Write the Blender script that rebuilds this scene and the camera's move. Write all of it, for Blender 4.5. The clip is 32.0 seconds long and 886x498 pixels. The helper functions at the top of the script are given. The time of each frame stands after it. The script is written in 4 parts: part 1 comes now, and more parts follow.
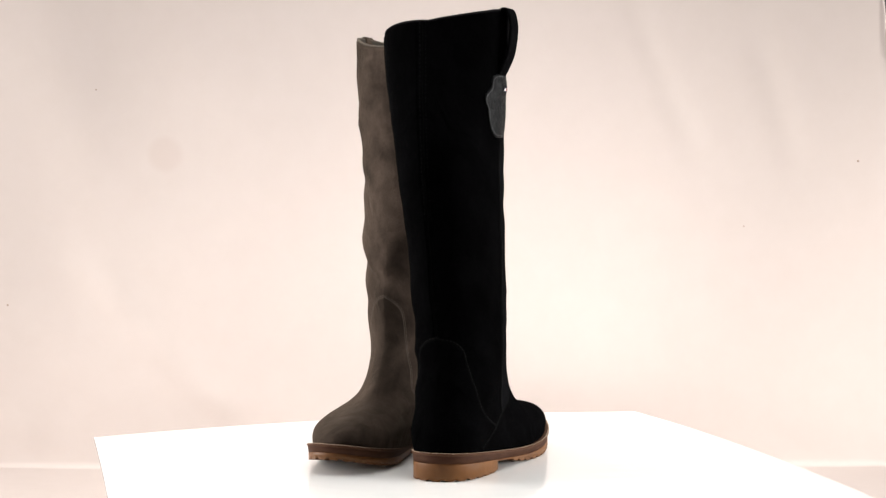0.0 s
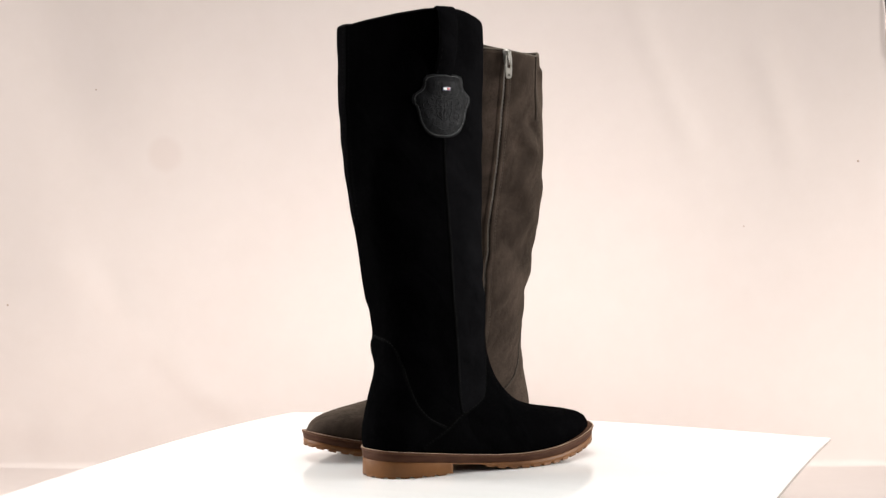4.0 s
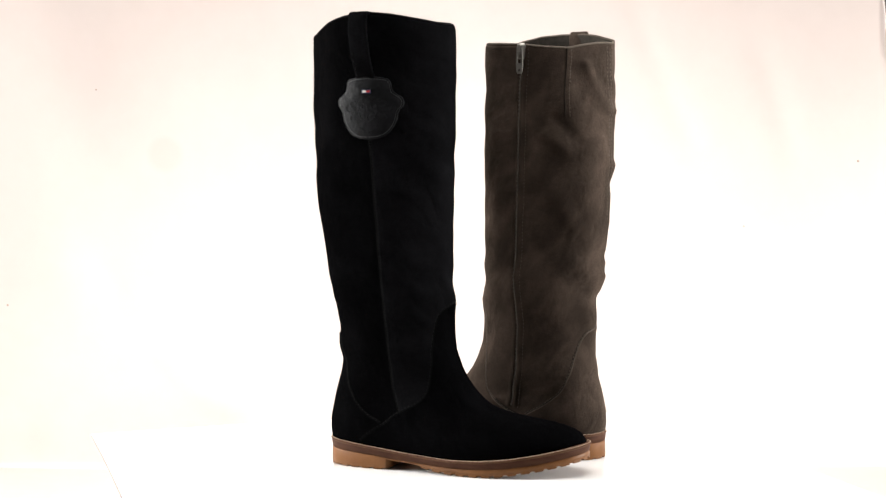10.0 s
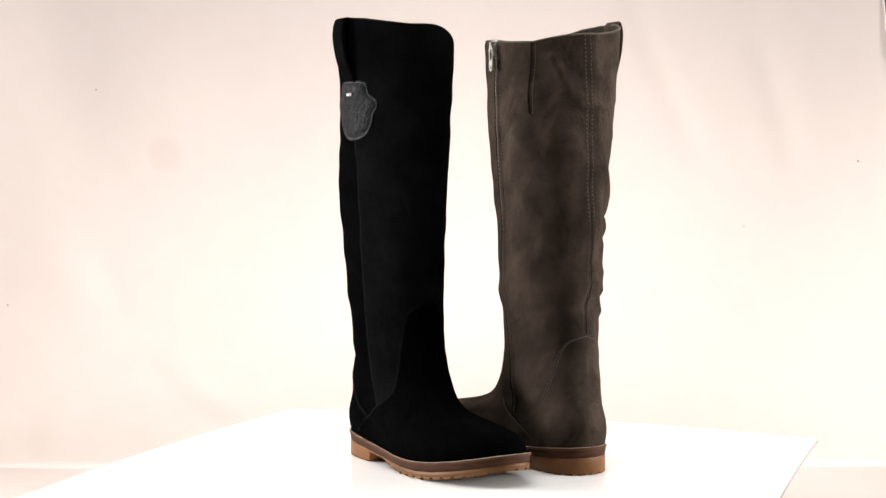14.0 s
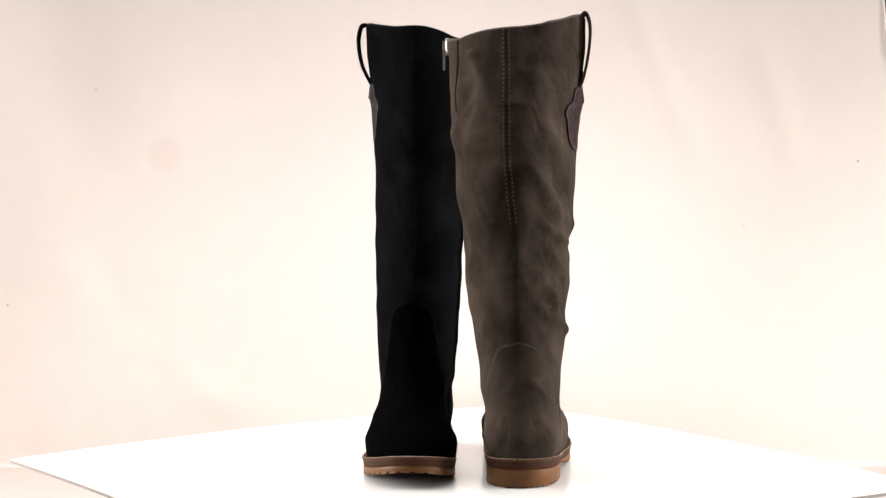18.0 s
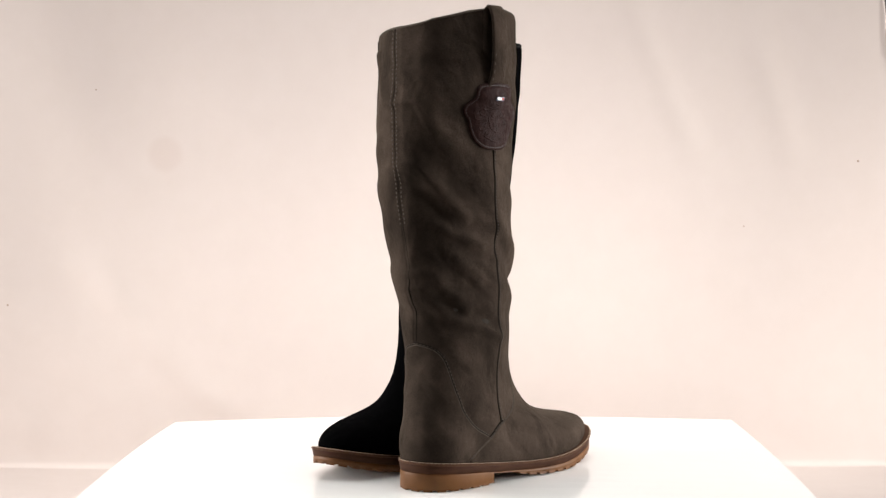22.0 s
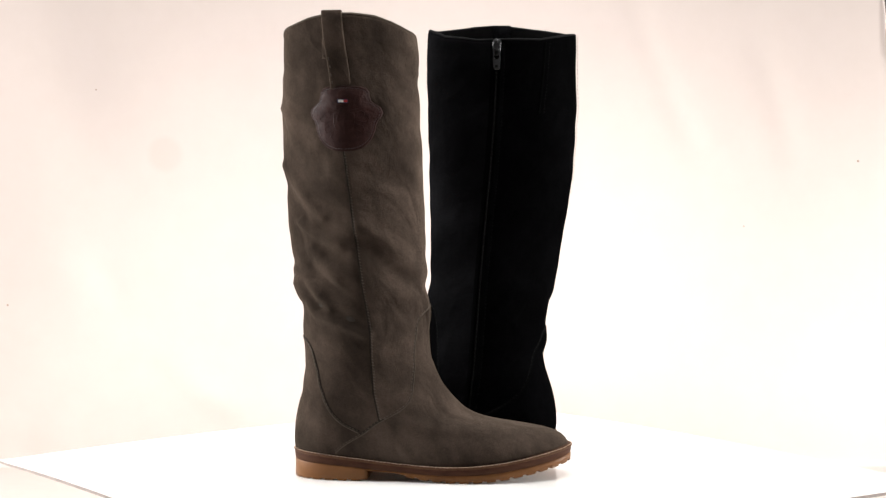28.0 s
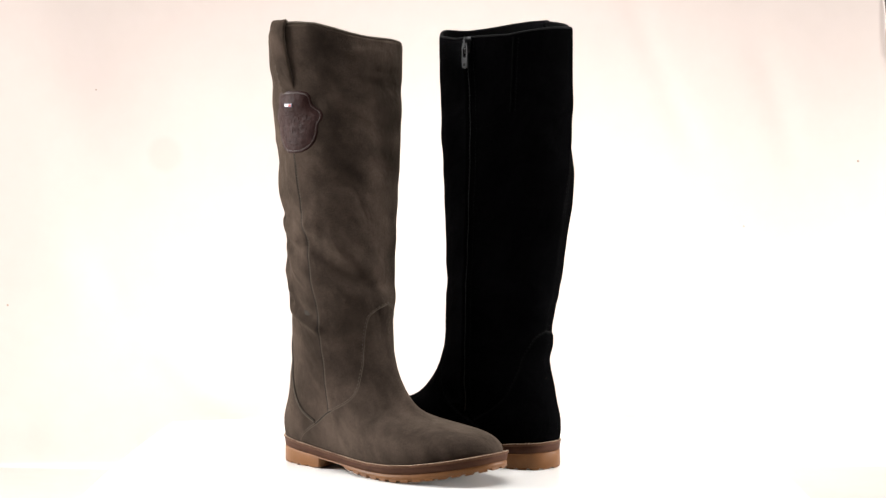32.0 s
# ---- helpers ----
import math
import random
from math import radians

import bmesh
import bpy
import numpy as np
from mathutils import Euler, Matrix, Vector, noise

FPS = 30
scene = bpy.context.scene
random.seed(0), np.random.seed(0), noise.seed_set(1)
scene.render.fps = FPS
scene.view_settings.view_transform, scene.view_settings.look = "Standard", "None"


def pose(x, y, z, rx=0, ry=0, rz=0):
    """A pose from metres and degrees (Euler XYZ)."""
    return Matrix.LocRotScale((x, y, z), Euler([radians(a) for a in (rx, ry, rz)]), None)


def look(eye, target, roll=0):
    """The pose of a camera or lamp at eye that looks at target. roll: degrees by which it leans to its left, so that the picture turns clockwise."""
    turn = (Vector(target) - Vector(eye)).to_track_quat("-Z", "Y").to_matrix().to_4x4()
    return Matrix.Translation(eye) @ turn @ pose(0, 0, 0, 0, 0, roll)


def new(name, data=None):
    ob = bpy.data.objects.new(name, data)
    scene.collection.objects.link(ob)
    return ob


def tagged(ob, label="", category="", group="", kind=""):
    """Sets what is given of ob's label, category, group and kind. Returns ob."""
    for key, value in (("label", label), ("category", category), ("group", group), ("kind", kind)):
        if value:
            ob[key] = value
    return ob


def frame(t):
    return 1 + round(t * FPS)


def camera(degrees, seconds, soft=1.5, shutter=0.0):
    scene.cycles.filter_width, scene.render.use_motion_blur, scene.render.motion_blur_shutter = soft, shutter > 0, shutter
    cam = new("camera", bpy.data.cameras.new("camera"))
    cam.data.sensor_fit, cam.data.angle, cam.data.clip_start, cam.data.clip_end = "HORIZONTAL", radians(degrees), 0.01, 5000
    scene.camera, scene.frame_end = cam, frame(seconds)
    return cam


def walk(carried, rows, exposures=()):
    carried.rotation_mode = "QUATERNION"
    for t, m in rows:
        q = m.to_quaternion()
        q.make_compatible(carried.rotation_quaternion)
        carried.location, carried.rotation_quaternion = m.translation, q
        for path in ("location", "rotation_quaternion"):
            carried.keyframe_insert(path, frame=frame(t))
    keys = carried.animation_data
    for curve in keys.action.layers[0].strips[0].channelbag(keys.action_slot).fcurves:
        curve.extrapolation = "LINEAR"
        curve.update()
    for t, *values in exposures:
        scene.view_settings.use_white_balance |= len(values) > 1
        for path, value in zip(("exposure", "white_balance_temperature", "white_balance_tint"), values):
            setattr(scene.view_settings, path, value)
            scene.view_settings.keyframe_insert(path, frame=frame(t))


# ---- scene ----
# Two tall suede boots turn on a white board in front of a hung cloth; the camera stands still.
SECONDS = 32.0
cam = camera(31.47, SECONDS, soft=1.4)
BASE_STOPS = -0.48
EYE_POSE = pose(0.0, -1.5023, 0.2712, 90 - 2.4181, 0, 0.1292) @ pose(0, 0, 0, 0, 0, -0.2237)
walk(cam, [(0.0, EYE_POSE), (SECONDS, EYE_POSE)],
     exposures=[(t, BASE_STOPS + d) for t, d in (
         (0.0, 0.0), (1.0, -0.04), (3.0, -0.06), (6.0, 0.12), (8.0, 0.32), (9.0, 0.46), (11.0, 0.47), (12.0, 0.35), (13.0, 0.24), (14.0, 0.20),
         (17.0, 0.21), (19.0, 0.12), (20.0, 0.04), (23.0, -0.08), (25.0, 0.0), (28.0, 0.32), (29.5, 0.42), (32.0, 0.44))])


def turn(t):
    """The board's turn about its axle at t seconds, in degrees."""
    return -8.9311 * t - 0.3820 * ((t - 16) ** 2 - 256) / 100


# ---- world and lamps ----
world = bpy.data.worlds.new("world")
scene.world = world
world.use_nodes = True
bg = world.node_tree.nodes["Background"]
bg.inputs["Color"].default_value = (1.0, 0.96, 0.92, 1)
bg.inputs["Strength"].default_value = 0.05


def softbox(name, eye, target, sx, sy, watts, colour, spread=180):
    lamp = bpy.data.lights.new(name, "AREA")
    lamp.shape, lamp.size, lamp.size_y, lamp.energy, lamp.color = "RECTANGLE", sx, sy, watts, colour
    lamp.spread = radians(spread)
    ob = new(name, lamp)
    ob.matrix_world = look(eye, target)
    return ob


WARM = (1.0, 0.985, 0.96)
softbox("overhead_softbox", (0.0, -0.15, 0.75), (0.0, -0.10, 0.0), 0.8, 0.5, 3.6, WARM, 100)
softbox("key_softbox", (-1.30, 0.15, 0.50), (0.1, -0.15, 0.20), 0.5, 0.7, 10.9, WARM, 100)
softbox("fill_softbox", (1.30, 0.15, 0.50), (-0.1, -0.15, 0.20), 0.5, 0.7, 3.6, WARM, 100)
# three added lamps, out of view, that lift and even the cloth's brightness
softbox("added_backdrop_lamp", (1.95, -0.15, 0.25), (-0.08, 0.47, -0.08), 0.6, 0.6, 22.3, WARM, 80)
softbox("added_backdrop_lamp_left", (-1.95, -0.15, 0.25), (0.1, 0.47, -0.05), 0.6, 0.6, 13.2, WARM, 80)
softbox("added_backdrop_lamp_top", (0.0, 0.0, 1.30), (0.0, 0.46, -0.10), 0.5, 0.3, 1.5, WARM, 40)


# ---- materials ----
def nodes_of(name):
    m = bpy.data.materials.new(name)
    m.use_nodes = True
    nt = m.node_tree
    return m, nt, nt.nodes["Principled BSDF"]


def noise_of(nt, scale, detail=4.0, rough=0.55, space="Object", stretch=(1, 1, 1)):
    tc = nt.nodes.new("ShaderNodeTexCoord")
    mp = nt.nodes.new("ShaderNodeMapping")
    mp.inputs["Scale"].default_value = stretch
    n = nt.nodes.new("ShaderNodeTexNoise")
    n.inputs["Scale"].default_value, n.inputs["Detail"].default_value, n.inputs["Roughness"].default_value = scale, detail, rough
    nt.links.new(tc.outputs[space], mp.inputs["Vector"])
    nt.links.new(mp.outputs["Vector"], n.inputs["Vector"])
    return n.outputs["Fac"]


def ramp_of(nt, fac, *stops):
    r = nt.nodes.new("ShaderNodeValToRGB")
    e = r.color_ramp.elements
    while len(e) < len(stops):
        e.new(0.5)
    for el, (p, c) in zip(e, stops):
        el.position, el.color = p, (*c, 1)
    nt.links.new(fac, r.inputs["Fac"])
    return r.outputs["Color"]


def mix_of(nt, a, b, fac, kind="MIX"):
    m = nt.nodes.new("ShaderNodeMix")
    m.data_type, m.blend_type = "RGBA", kind
    for k, v in (("Factor", fac),):
        if isinstance(v, float):
            m.inputs[0].default_value = v
        else:
            nt.links.new(v, m.inputs[0])
    for k, v in ((6, a), (7, b)):
        if isinstance(v, tuple):
            m.inputs[k].default_value = (*v, 1)
        else:
            nt.links.new(v, m.inputs[k])
    return m.outputs[2]


def bump_of(nt, bsdf, height, strength, distance):
    b = nt.nodes.new("ShaderNodeBump")
    b.inputs["Strength"].default_value, b.inputs["Distance"].default_value = strength, distance
    nt.links.new(height, b.inputs["Height"])
    nt.links.new(b.outputs["Normal"], bsdf.inputs["Normal"])


def suede(name, base, spread, sheen, tint, wave=1.0):
    """Napped leather: soft slanting strokes, small rubbed flecks and fine fibres around one base colour."""
    m, nt, b = nodes_of(name)
    tc = nt.nodes.new("ShaderNodeTexCoord")
    tilt = nt.nodes.new("ShaderNodeMapping")
    tilt.vector_type = "TEXTURE"
    tilt.inputs["Rotation"].default_value = (0, radians(50), 0)
    tilt.inputs["Scale"].default_value = (1.5, 1.0, 0.9)
    nt.links.new(tc.outputs["Object"], tilt.inputs["Vector"])

    def slanted(scale, detail, rough, bend):
        n = nt.nodes.new("ShaderNodeTexNoise")
        n.inputs["Scale"].default_value, n.inputs["Detail"].default_value = scale, detail
        n.inputs["Roughness"].default_value, n.inputs["Distortion"].default_value = rough, bend
        nt.links.new(tilt.outputs["Vector"], n.inputs["Vector"])
        return n.outputs["Fac"]

    def tone(k):
        return tuple(c * k for c in base)

    def grey(k):
        return (k, k, k)
    strokes = slanted(32, 2.6, 0.5, 0.3)
    flecks = noise_of(nt, 170, 4, 0.65)
    fibre = noise_of(nt, 900, 3, 0.7)
    col = ramp_of(nt, strokes, (0.28, tone(1 - 0.45 * spread)), (0.50, base), (0.72, tone(1 + 0.6 * spread)))
    broad = ramp_of(nt, noise_of(nt, 11, 2, 0.5), (0.35, grey(1 - 0.22 * spread)), (0.65, grey(1 + 0.22 * spread)))
    col = mix_of(nt, col, broad, 1.0, "MULTIPLY")
    col = mix_of(nt, col, ramp_of(nt, flecks, (0.3, grey(0.86)), (0.7, grey(1.16))), 0.7, "MULTIPLY")
    col = mix_of(nt, col, ramp_of(nt, fibre, (0.3, grey(0.72)), (0.7, grey(1.28))), 0.8, "MULTIPLY")
    nt.links.new(col, b.inputs["Base Color"])
    b.inputs["Roughness"].default_value = 0.95
    b.inputs["Specular IOR Level"].default_value = 0.004
    b.inputs["Sheen Weight"].default_value = sheen
    b.inputs["Sheen Roughness"].default_value = 0.5
    b.inputs["Sheen Tint"].default_value = (*tint, 1)
    creases = slanted(34, 2.5, 0.5, 0.6)
    rough = noise_of(nt, 75, 4, 0.6)
    add = nt.nodes.new("ShaderNodeMath")
    add.operation = "MULTIPLY_ADD"
    add.inputs[1].default_value = 0.35
    nt.links.new(fibre, add.inputs[0])
    nt.links.new(rough, add.inputs[2])
    big = nt.nodes.new("ShaderNodeMath")
    big.operation = "MULTIPLY_ADD"
    big.inputs[1].default_value = 3.2 * wave
    nt.links.new(creases, big.inputs[0])
    nt.links.new(add.outputs[0], big.inputs[2])
    bump_of(nt, b, big.outputs[0], 0.75, 0.0015)
    return m


def plain(name, a, b_col, scale, rough, spec=0.5, bump=0.2, dist=0.0005, metal=0.0, stretch=(1, 1, 1)):
    m, nt, b = nodes_of(name)
    n = noise_of(nt, scale, 5, 0.6, stretch=stretch)
    nt.links.new(ramp_of(nt, n, (0.3, a), (0.7, b_col)), b.inputs["Base Color"])
    b.inputs["Roughness"].default_value, b.inputs["Metallic"].default_value = rough, metal
    b.inputs["Specular IOR Level"].default_value = spec
    bump_of(nt, b, noise_of(nt, scale * 8, 3, 0.6, stretch=stretch), bump, dist)
    return m


def leather(name, dark, light):
    """Crinkled pressed leather: shallow wrinkles and pores under a worn polish."""
    m, nt, b = nodes_of(name)
    nt.links.new(ramp_of(nt, noise_of(nt, 160, 5, 0.6), (0.3, dark), (0.7, light)), b.inputs["Base Color"])
    b.inputs["Specular IOR Level"].default_value = 0.06
    nt.links.new(ramp_of(nt, noise_of(nt, 240, 3, 0.6), (0.3, (0.42, 0.42, 0.42)), (0.7, (0.68, 0.68, 0.68))), b.inputs["Roughness"])
    wrinkle = nt.nodes.new("ShaderNodeMath")
    wrinkle.operation = "MULTIPLY_ADD"
    wrinkle.inputs[1].default_value = 0.3
    nt.links.new(noise_of(nt, 1100, 3, 0.6), wrinkle.inputs[0])
    nt.links.new(noise_of(nt, 170, 3, 0.5), wrinkle.inputs[2])
    bump_of(nt, b, wrinkle.outputs[0], 0.7, 0.0014)
    return m


GREY_SUEDE = suede("taupe_suede", (0.0271, 0.0197, 0.0155), 1.0, 0.12, (0.5, 0.41, 0.32))
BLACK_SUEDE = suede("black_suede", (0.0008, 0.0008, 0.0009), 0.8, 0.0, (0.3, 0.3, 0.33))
# lighter copies of both suedes: light on the nap put into their colour
GREY_LIT = suede("taupe_suede_lit_nap", (0.0321, 0.0233, 0.0184), 1.0, 0.12, (0.5, 0.41, 0.32))
BLACK_LIT = suede("black_suede_lit_nap", (0.0026, 0.0026, 0.0029), 0.7, 0.0, (0.3, 0.3, 0.33))
GREY_SEAM = plain("taupe_seam_and_shade", (0.009, 0.0069, 0.0054), (0.016, 0.0124, 0.0098), 200, 0.95, 0.05)
BLACK_SEAM = plain("black_seam_and_shade", (0.0005, 0.0005, 0.0005), (0.0009, 0.0009, 0.0009), 200, 0.95, 0.03)
GREY_EDGE = plain("taupe_raw_edge", (0.046, 0.037, 0.029), (0.082, 0.067, 0.052), 300, 0.9, 0.1)
GREY_THREAD = plain("taupe_thread", (0.052, 0.042, 0.034), (0.088, 0.072, 0.058), 600, 0.85, 0.1)
BLACK_THREAD = plain("black_thread", (0.0005, 0.0005, 0.0006), (0.0010, 0.0010, 0.0011), 600, 0.8, 0.1)
GREY_LIP = plain("taupe_cut_edge", (0.040, 0.032, 0.025), (0.066, 0.053, 0.042), 300, 0.95, 0.05)
BLACK_LIP = plain("black_cut_edge", (0.0005, 0.0005, 0.0006), (0.0009, 0.0009, 0.0010), 300, 0.95, 0.03)
BLACK_RIM = plain("black_rubbed_edge", (0.0015, 0.0015, 0.0016), (0.0035, 0.0035, 0.0038), 300, 0.9, 0.08)
LINING = plain("dark_lining", (0.02, 0.017, 0.014), (0.04, 0.034, 0.028), 120, 0.95, 0.1)
BLACK_LINING = plain("black_lining", (0.001, 0.001, 0.001), (0.002, 0.002, 0.002), 120, 0.95, 0.05)
BROWN_PATCH = leather("dark_brown_leather", (0.0128, 0.0049, 0.0042), (0.0245, 0.0102, 0.0088))
BLACK_PATCH = leather("black_leather", (0.0020, 0.0021, 0.0024), (0.0046, 0.0049, 0.0056))
BROWN_PATCH_THREAD = plain("brown_patch_thread", (0.016, 0.009, 0.008), (0.040, 0.025, 0.022), 500, 0.6)
BLACK_PATCH_THREAD = plain("black_patch_thread", (0.005, 0.005, 0.006), (0.014, 0.0145, 0.016), 500, 0.6)
WELT = plain("tan_welt", (0.042, 0.0180, 0.0092), (0.072, 0.0345, 0.0190), 260, 0.75, 0.1)
WELT_THREAD = plain("cream_welt_thread", (0.27, 0.19, 0.13), (0.42, 0.31, 0.22), 500, 0.75)
MIDSOLE = plain("brown_midsole", (0.027, 0.0105, 0.0052), (0.046, 0.0190, 0.0098), 60, 0.7, 0.08, 0.2, 0.0003, 0.0, (1, 1, 4))
OUTSOLE = plain("amber_rubber", (0.074, 0.0290, 0.0084), (0.128, 0.0530, 0.0160), 26, 0.5, 0.16, 0.25, 0.0004)
STEEL = plain("nickel_zip", (0.18, 0.168, 0.15), (0.27, 0.255, 0.232), 90, 0.5, 0.5, 0.1, 0.0002, 1.0)
TEETH = plain("dull_zip_teeth", (0.085, 0.072, 0.06), (0.16, 0.14, 0.12), 300, 0.55, 0.5, 0.1, 0.0002, 0.6)
ZIP_TAPE = plain("zip_tape", (0.040, 0.034, 0.029), (0.075, 0.065, 0.055), 500, 0.85)
BLACK_TAPE = plain("black_zip_tape", (0.0015, 0.0015, 0.0015), (0.003, 0.003, 0.0033), 500, 0.8, 0.15)
GUNMETAL = plain("gunmetal_zip", (0.022, 0.022, 0.023), (0.050, 0.050, 0.052), 90, 0.62, 0.5, 0.1, 0.0002, 1.0)
DARK_METAL = plain("dark_zip_slider", (0.012, 0.012, 0.0125), (0.028, 0.028, 0.029), 90, 0.4, 0.5, 0.1, 0.0002, 1.0)
FLAG_WHITE = plain("white_enamel", (0.50, 0.48, 0.46), (0.60, 0.58, 0.56), 80, 0.3)
FLAG_RED = plain("red_enamel", (0.26, 0.02, 0.02), (0.32, 0.025, 0.025), 80, 0.3)
FLAG_NAVY = plain("navy_enamel", (0.012, 0.016, 0.05), (0.02, 0.025, 0.07), 80, 0.35)
BOARD = plain("white_laminate", (0.80, 0.79, 0.775), (0.83, 0.82, 0.81), 6, 0.10, 0.5, 0.02, 0.0001)
BOARD_EDGE = plain("board_edge", (0.13, 0.108, 0.096), (0.20, 0.17, 0.153), 200, 0.8)
TURNTABLE = plain("turntable_plastic", (0.10, 0.10, 0.10), (0.14, 0.14, 0.14), 40, 0.5)
WALL = plain("wall_paint", (0.10, 0.096, 0.09), (0.13, 0.125, 0.12), 5, 0.85, 0.3, 0.1, 0.001)
TABLE = plain("table_wood", (0.22, 0.13, 0.07), (0.34, 0.21, 0.12), 9, 0.5, 0.4, 0.2, 0.0005, 0.0, (1, 8, 8))


def cloth():
    """Cream cotton: weave, soft discolouring, one round faded stain and a few specks."""
    m, nt, b = nodes_of("cream_cloth")
    big = noise_of(nt, 2.2, 3, 0.5)
    col = ramp_of(nt, big, (0.3, (0.5385, 0.4705, 0.441)), (0.7, (0.563, 0.489, 0.457)))
    fine = noise_of(nt, 30, 4, 0.6)
    col = mix_of(nt, col, ramp_of(nt, fine, (0.3, (0.975, 0.97, 0.965)), (0.7, (1.0, 1.0, 1.0))), 1.0, "MULTIPLY")
    tc = nt.nodes.new("ShaderNodeTexCoord")
    sep = nt.nodes.new("ShaderNodeSeparateXYZ")
    nt.links.new(tc.outputs["Object"], sep.inputs[0])
    for x, z, r, soft, tone in ((-0.3525, 0.308, 0.015, 0.012, (0.955, 0.935, 0.925)), (-0.4376, 0.389, 0.0006, 0.0010, (0.6, 0.55, 0.5)),
                                (0.515, 0.296, 0.0008, 0.0012, (0.5, 0.42, 0.36)), (0.373, 0.215, 0.0006, 0.0010, (0.7, 0.62, 0.56)), (-0.55, 0.120, 0.0008, 0.0010, (0.6, 0.52, 0.46))):
        at = nt.nodes.new("ShaderNodeCombineXYZ")
        nt.links.new(sep.outputs["X"], at.inputs["X"])
        nt.links.new(sep.outputs["Z"], at.inputs["Z"])
        d = nt.nodes.new("ShaderNodeVectorMath")
        d.operation = "DISTANCE"
        d.inputs[1].default_value = (x, 0, z)
        nt.links.new(at.outputs[0], d.inputs[0])
        k = nt.nodes.new("ShaderNodeMapRange")
        k.interpolation_type = "SMOOTHSTEP"
        k.inputs["From Min"].default_value, k.inputs["From Max"].default_value = r, r + soft
        k.inputs["To Min"].default_value, k.inputs["To Max"].default_value = 1.0, 0.0
        nt.links.new(d.outputs["Value"], k.inputs["Value"])
        col = mix_of(nt, col, mix_of(nt, col, tone, 1.0, "MULTIPLY"), k.outputs["Result"])
    b.inputs["Roughness"].default_value = 0.95
    b.inputs["Specular IOR Level"].default_value = 0.1
    nt.links.new(col, b.inputs["Base Color"])
    bump_of(nt, b, noise_of(nt, 900, 2, 0.6), 0.15, 0.0004)
    return m


CLOTH = cloth()


# ---- mesh helpers ----
def mesh_of(name, verts, faces, material, smooth=True):
    me = bpy.data.meshes.new(name)
    me.from_pydata([tuple(map(float, v)) for v in verts], [], [tuple(map(int, f)) for f in faces])
    me.materials.append(material)
    if smooth:
        me.polygons.foreach_set("use_smooth", [True] * len(me.polygons))
    me.update()
    return me


def part(name, verts, faces, material, parent, label="", smooth=True, kind=""):
    ob = new(name, mesh_of(name, verts, faces, material, smooth))
    ob.parent = parent
    if label or kind:
        tagged(ob, label=label, kind=kind)
    return ob


def grid_faces(rows, cols, closed=False, base=0, flip=False):
    out = []
    last = cols if closed else cols - 1
    for r in range(rows - 1):
        for c in range(last):
            d = (c + 1) % cols
            f = (base + r * cols + c, base + r * cols + d, base + (r + 1) * cols + d, base + (r + 1) * cols + c)
            out.append(f[::-1] if flip else f)
    return out


def box_of(verts, faces, centre, ax, ay, az):
    """Adds a box with half axes ax, ay, az."""
    n = len(verts)
    for k in (-1, 1):
        for j in (-1, 1):
            for i in (-1, 1):
                verts.append(np.array(centre) + i * np.array(ax) + j * np.array(ay) + k * np.array(az))
    for f in ((0, 2, 3, 1), (4, 5, 7, 6), (0, 1, 5, 4), (2, 6, 7, 3), (0, 4, 6, 2), (1, 3, 7, 5)):
        faces.append(tuple(n + q for q in f))


def bevelled_box(name, sx, sy, sz, bevel, material, parent=None, at=(0, 0, 0), label=""):
    bm = bmesh.new()
    bmesh.ops.create_cube(bm, size=1.0)
    bmesh.ops.scale(bm, vec=(sx, sy, sz), verts=bm.verts)
    if bevel:
        bmesh.ops.bevel(bm, geom=bm.edges[:], offset=bevel, segments=2, affect="EDGES", profile=0.5)
    bmesh.ops.translate(bm, vec=at, verts=bm.verts)
    me = bpy.data.meshes.new(name)
    bm.to_mesh(me)
    bm.free()
    me.materials.append(material)
    ob = new(name, me)
    ob.parent = parent
    if label:
        tagged(ob, label=label)
    return ob


def smooth_step(a, b, x):
    t = np.clip((x - a) / (b - a), 0, 1)
    return t * t * (3 - 2 * t)


# ---- the setting ----
TABLE_Z = -0.091
CLOTH_Y = 0.47


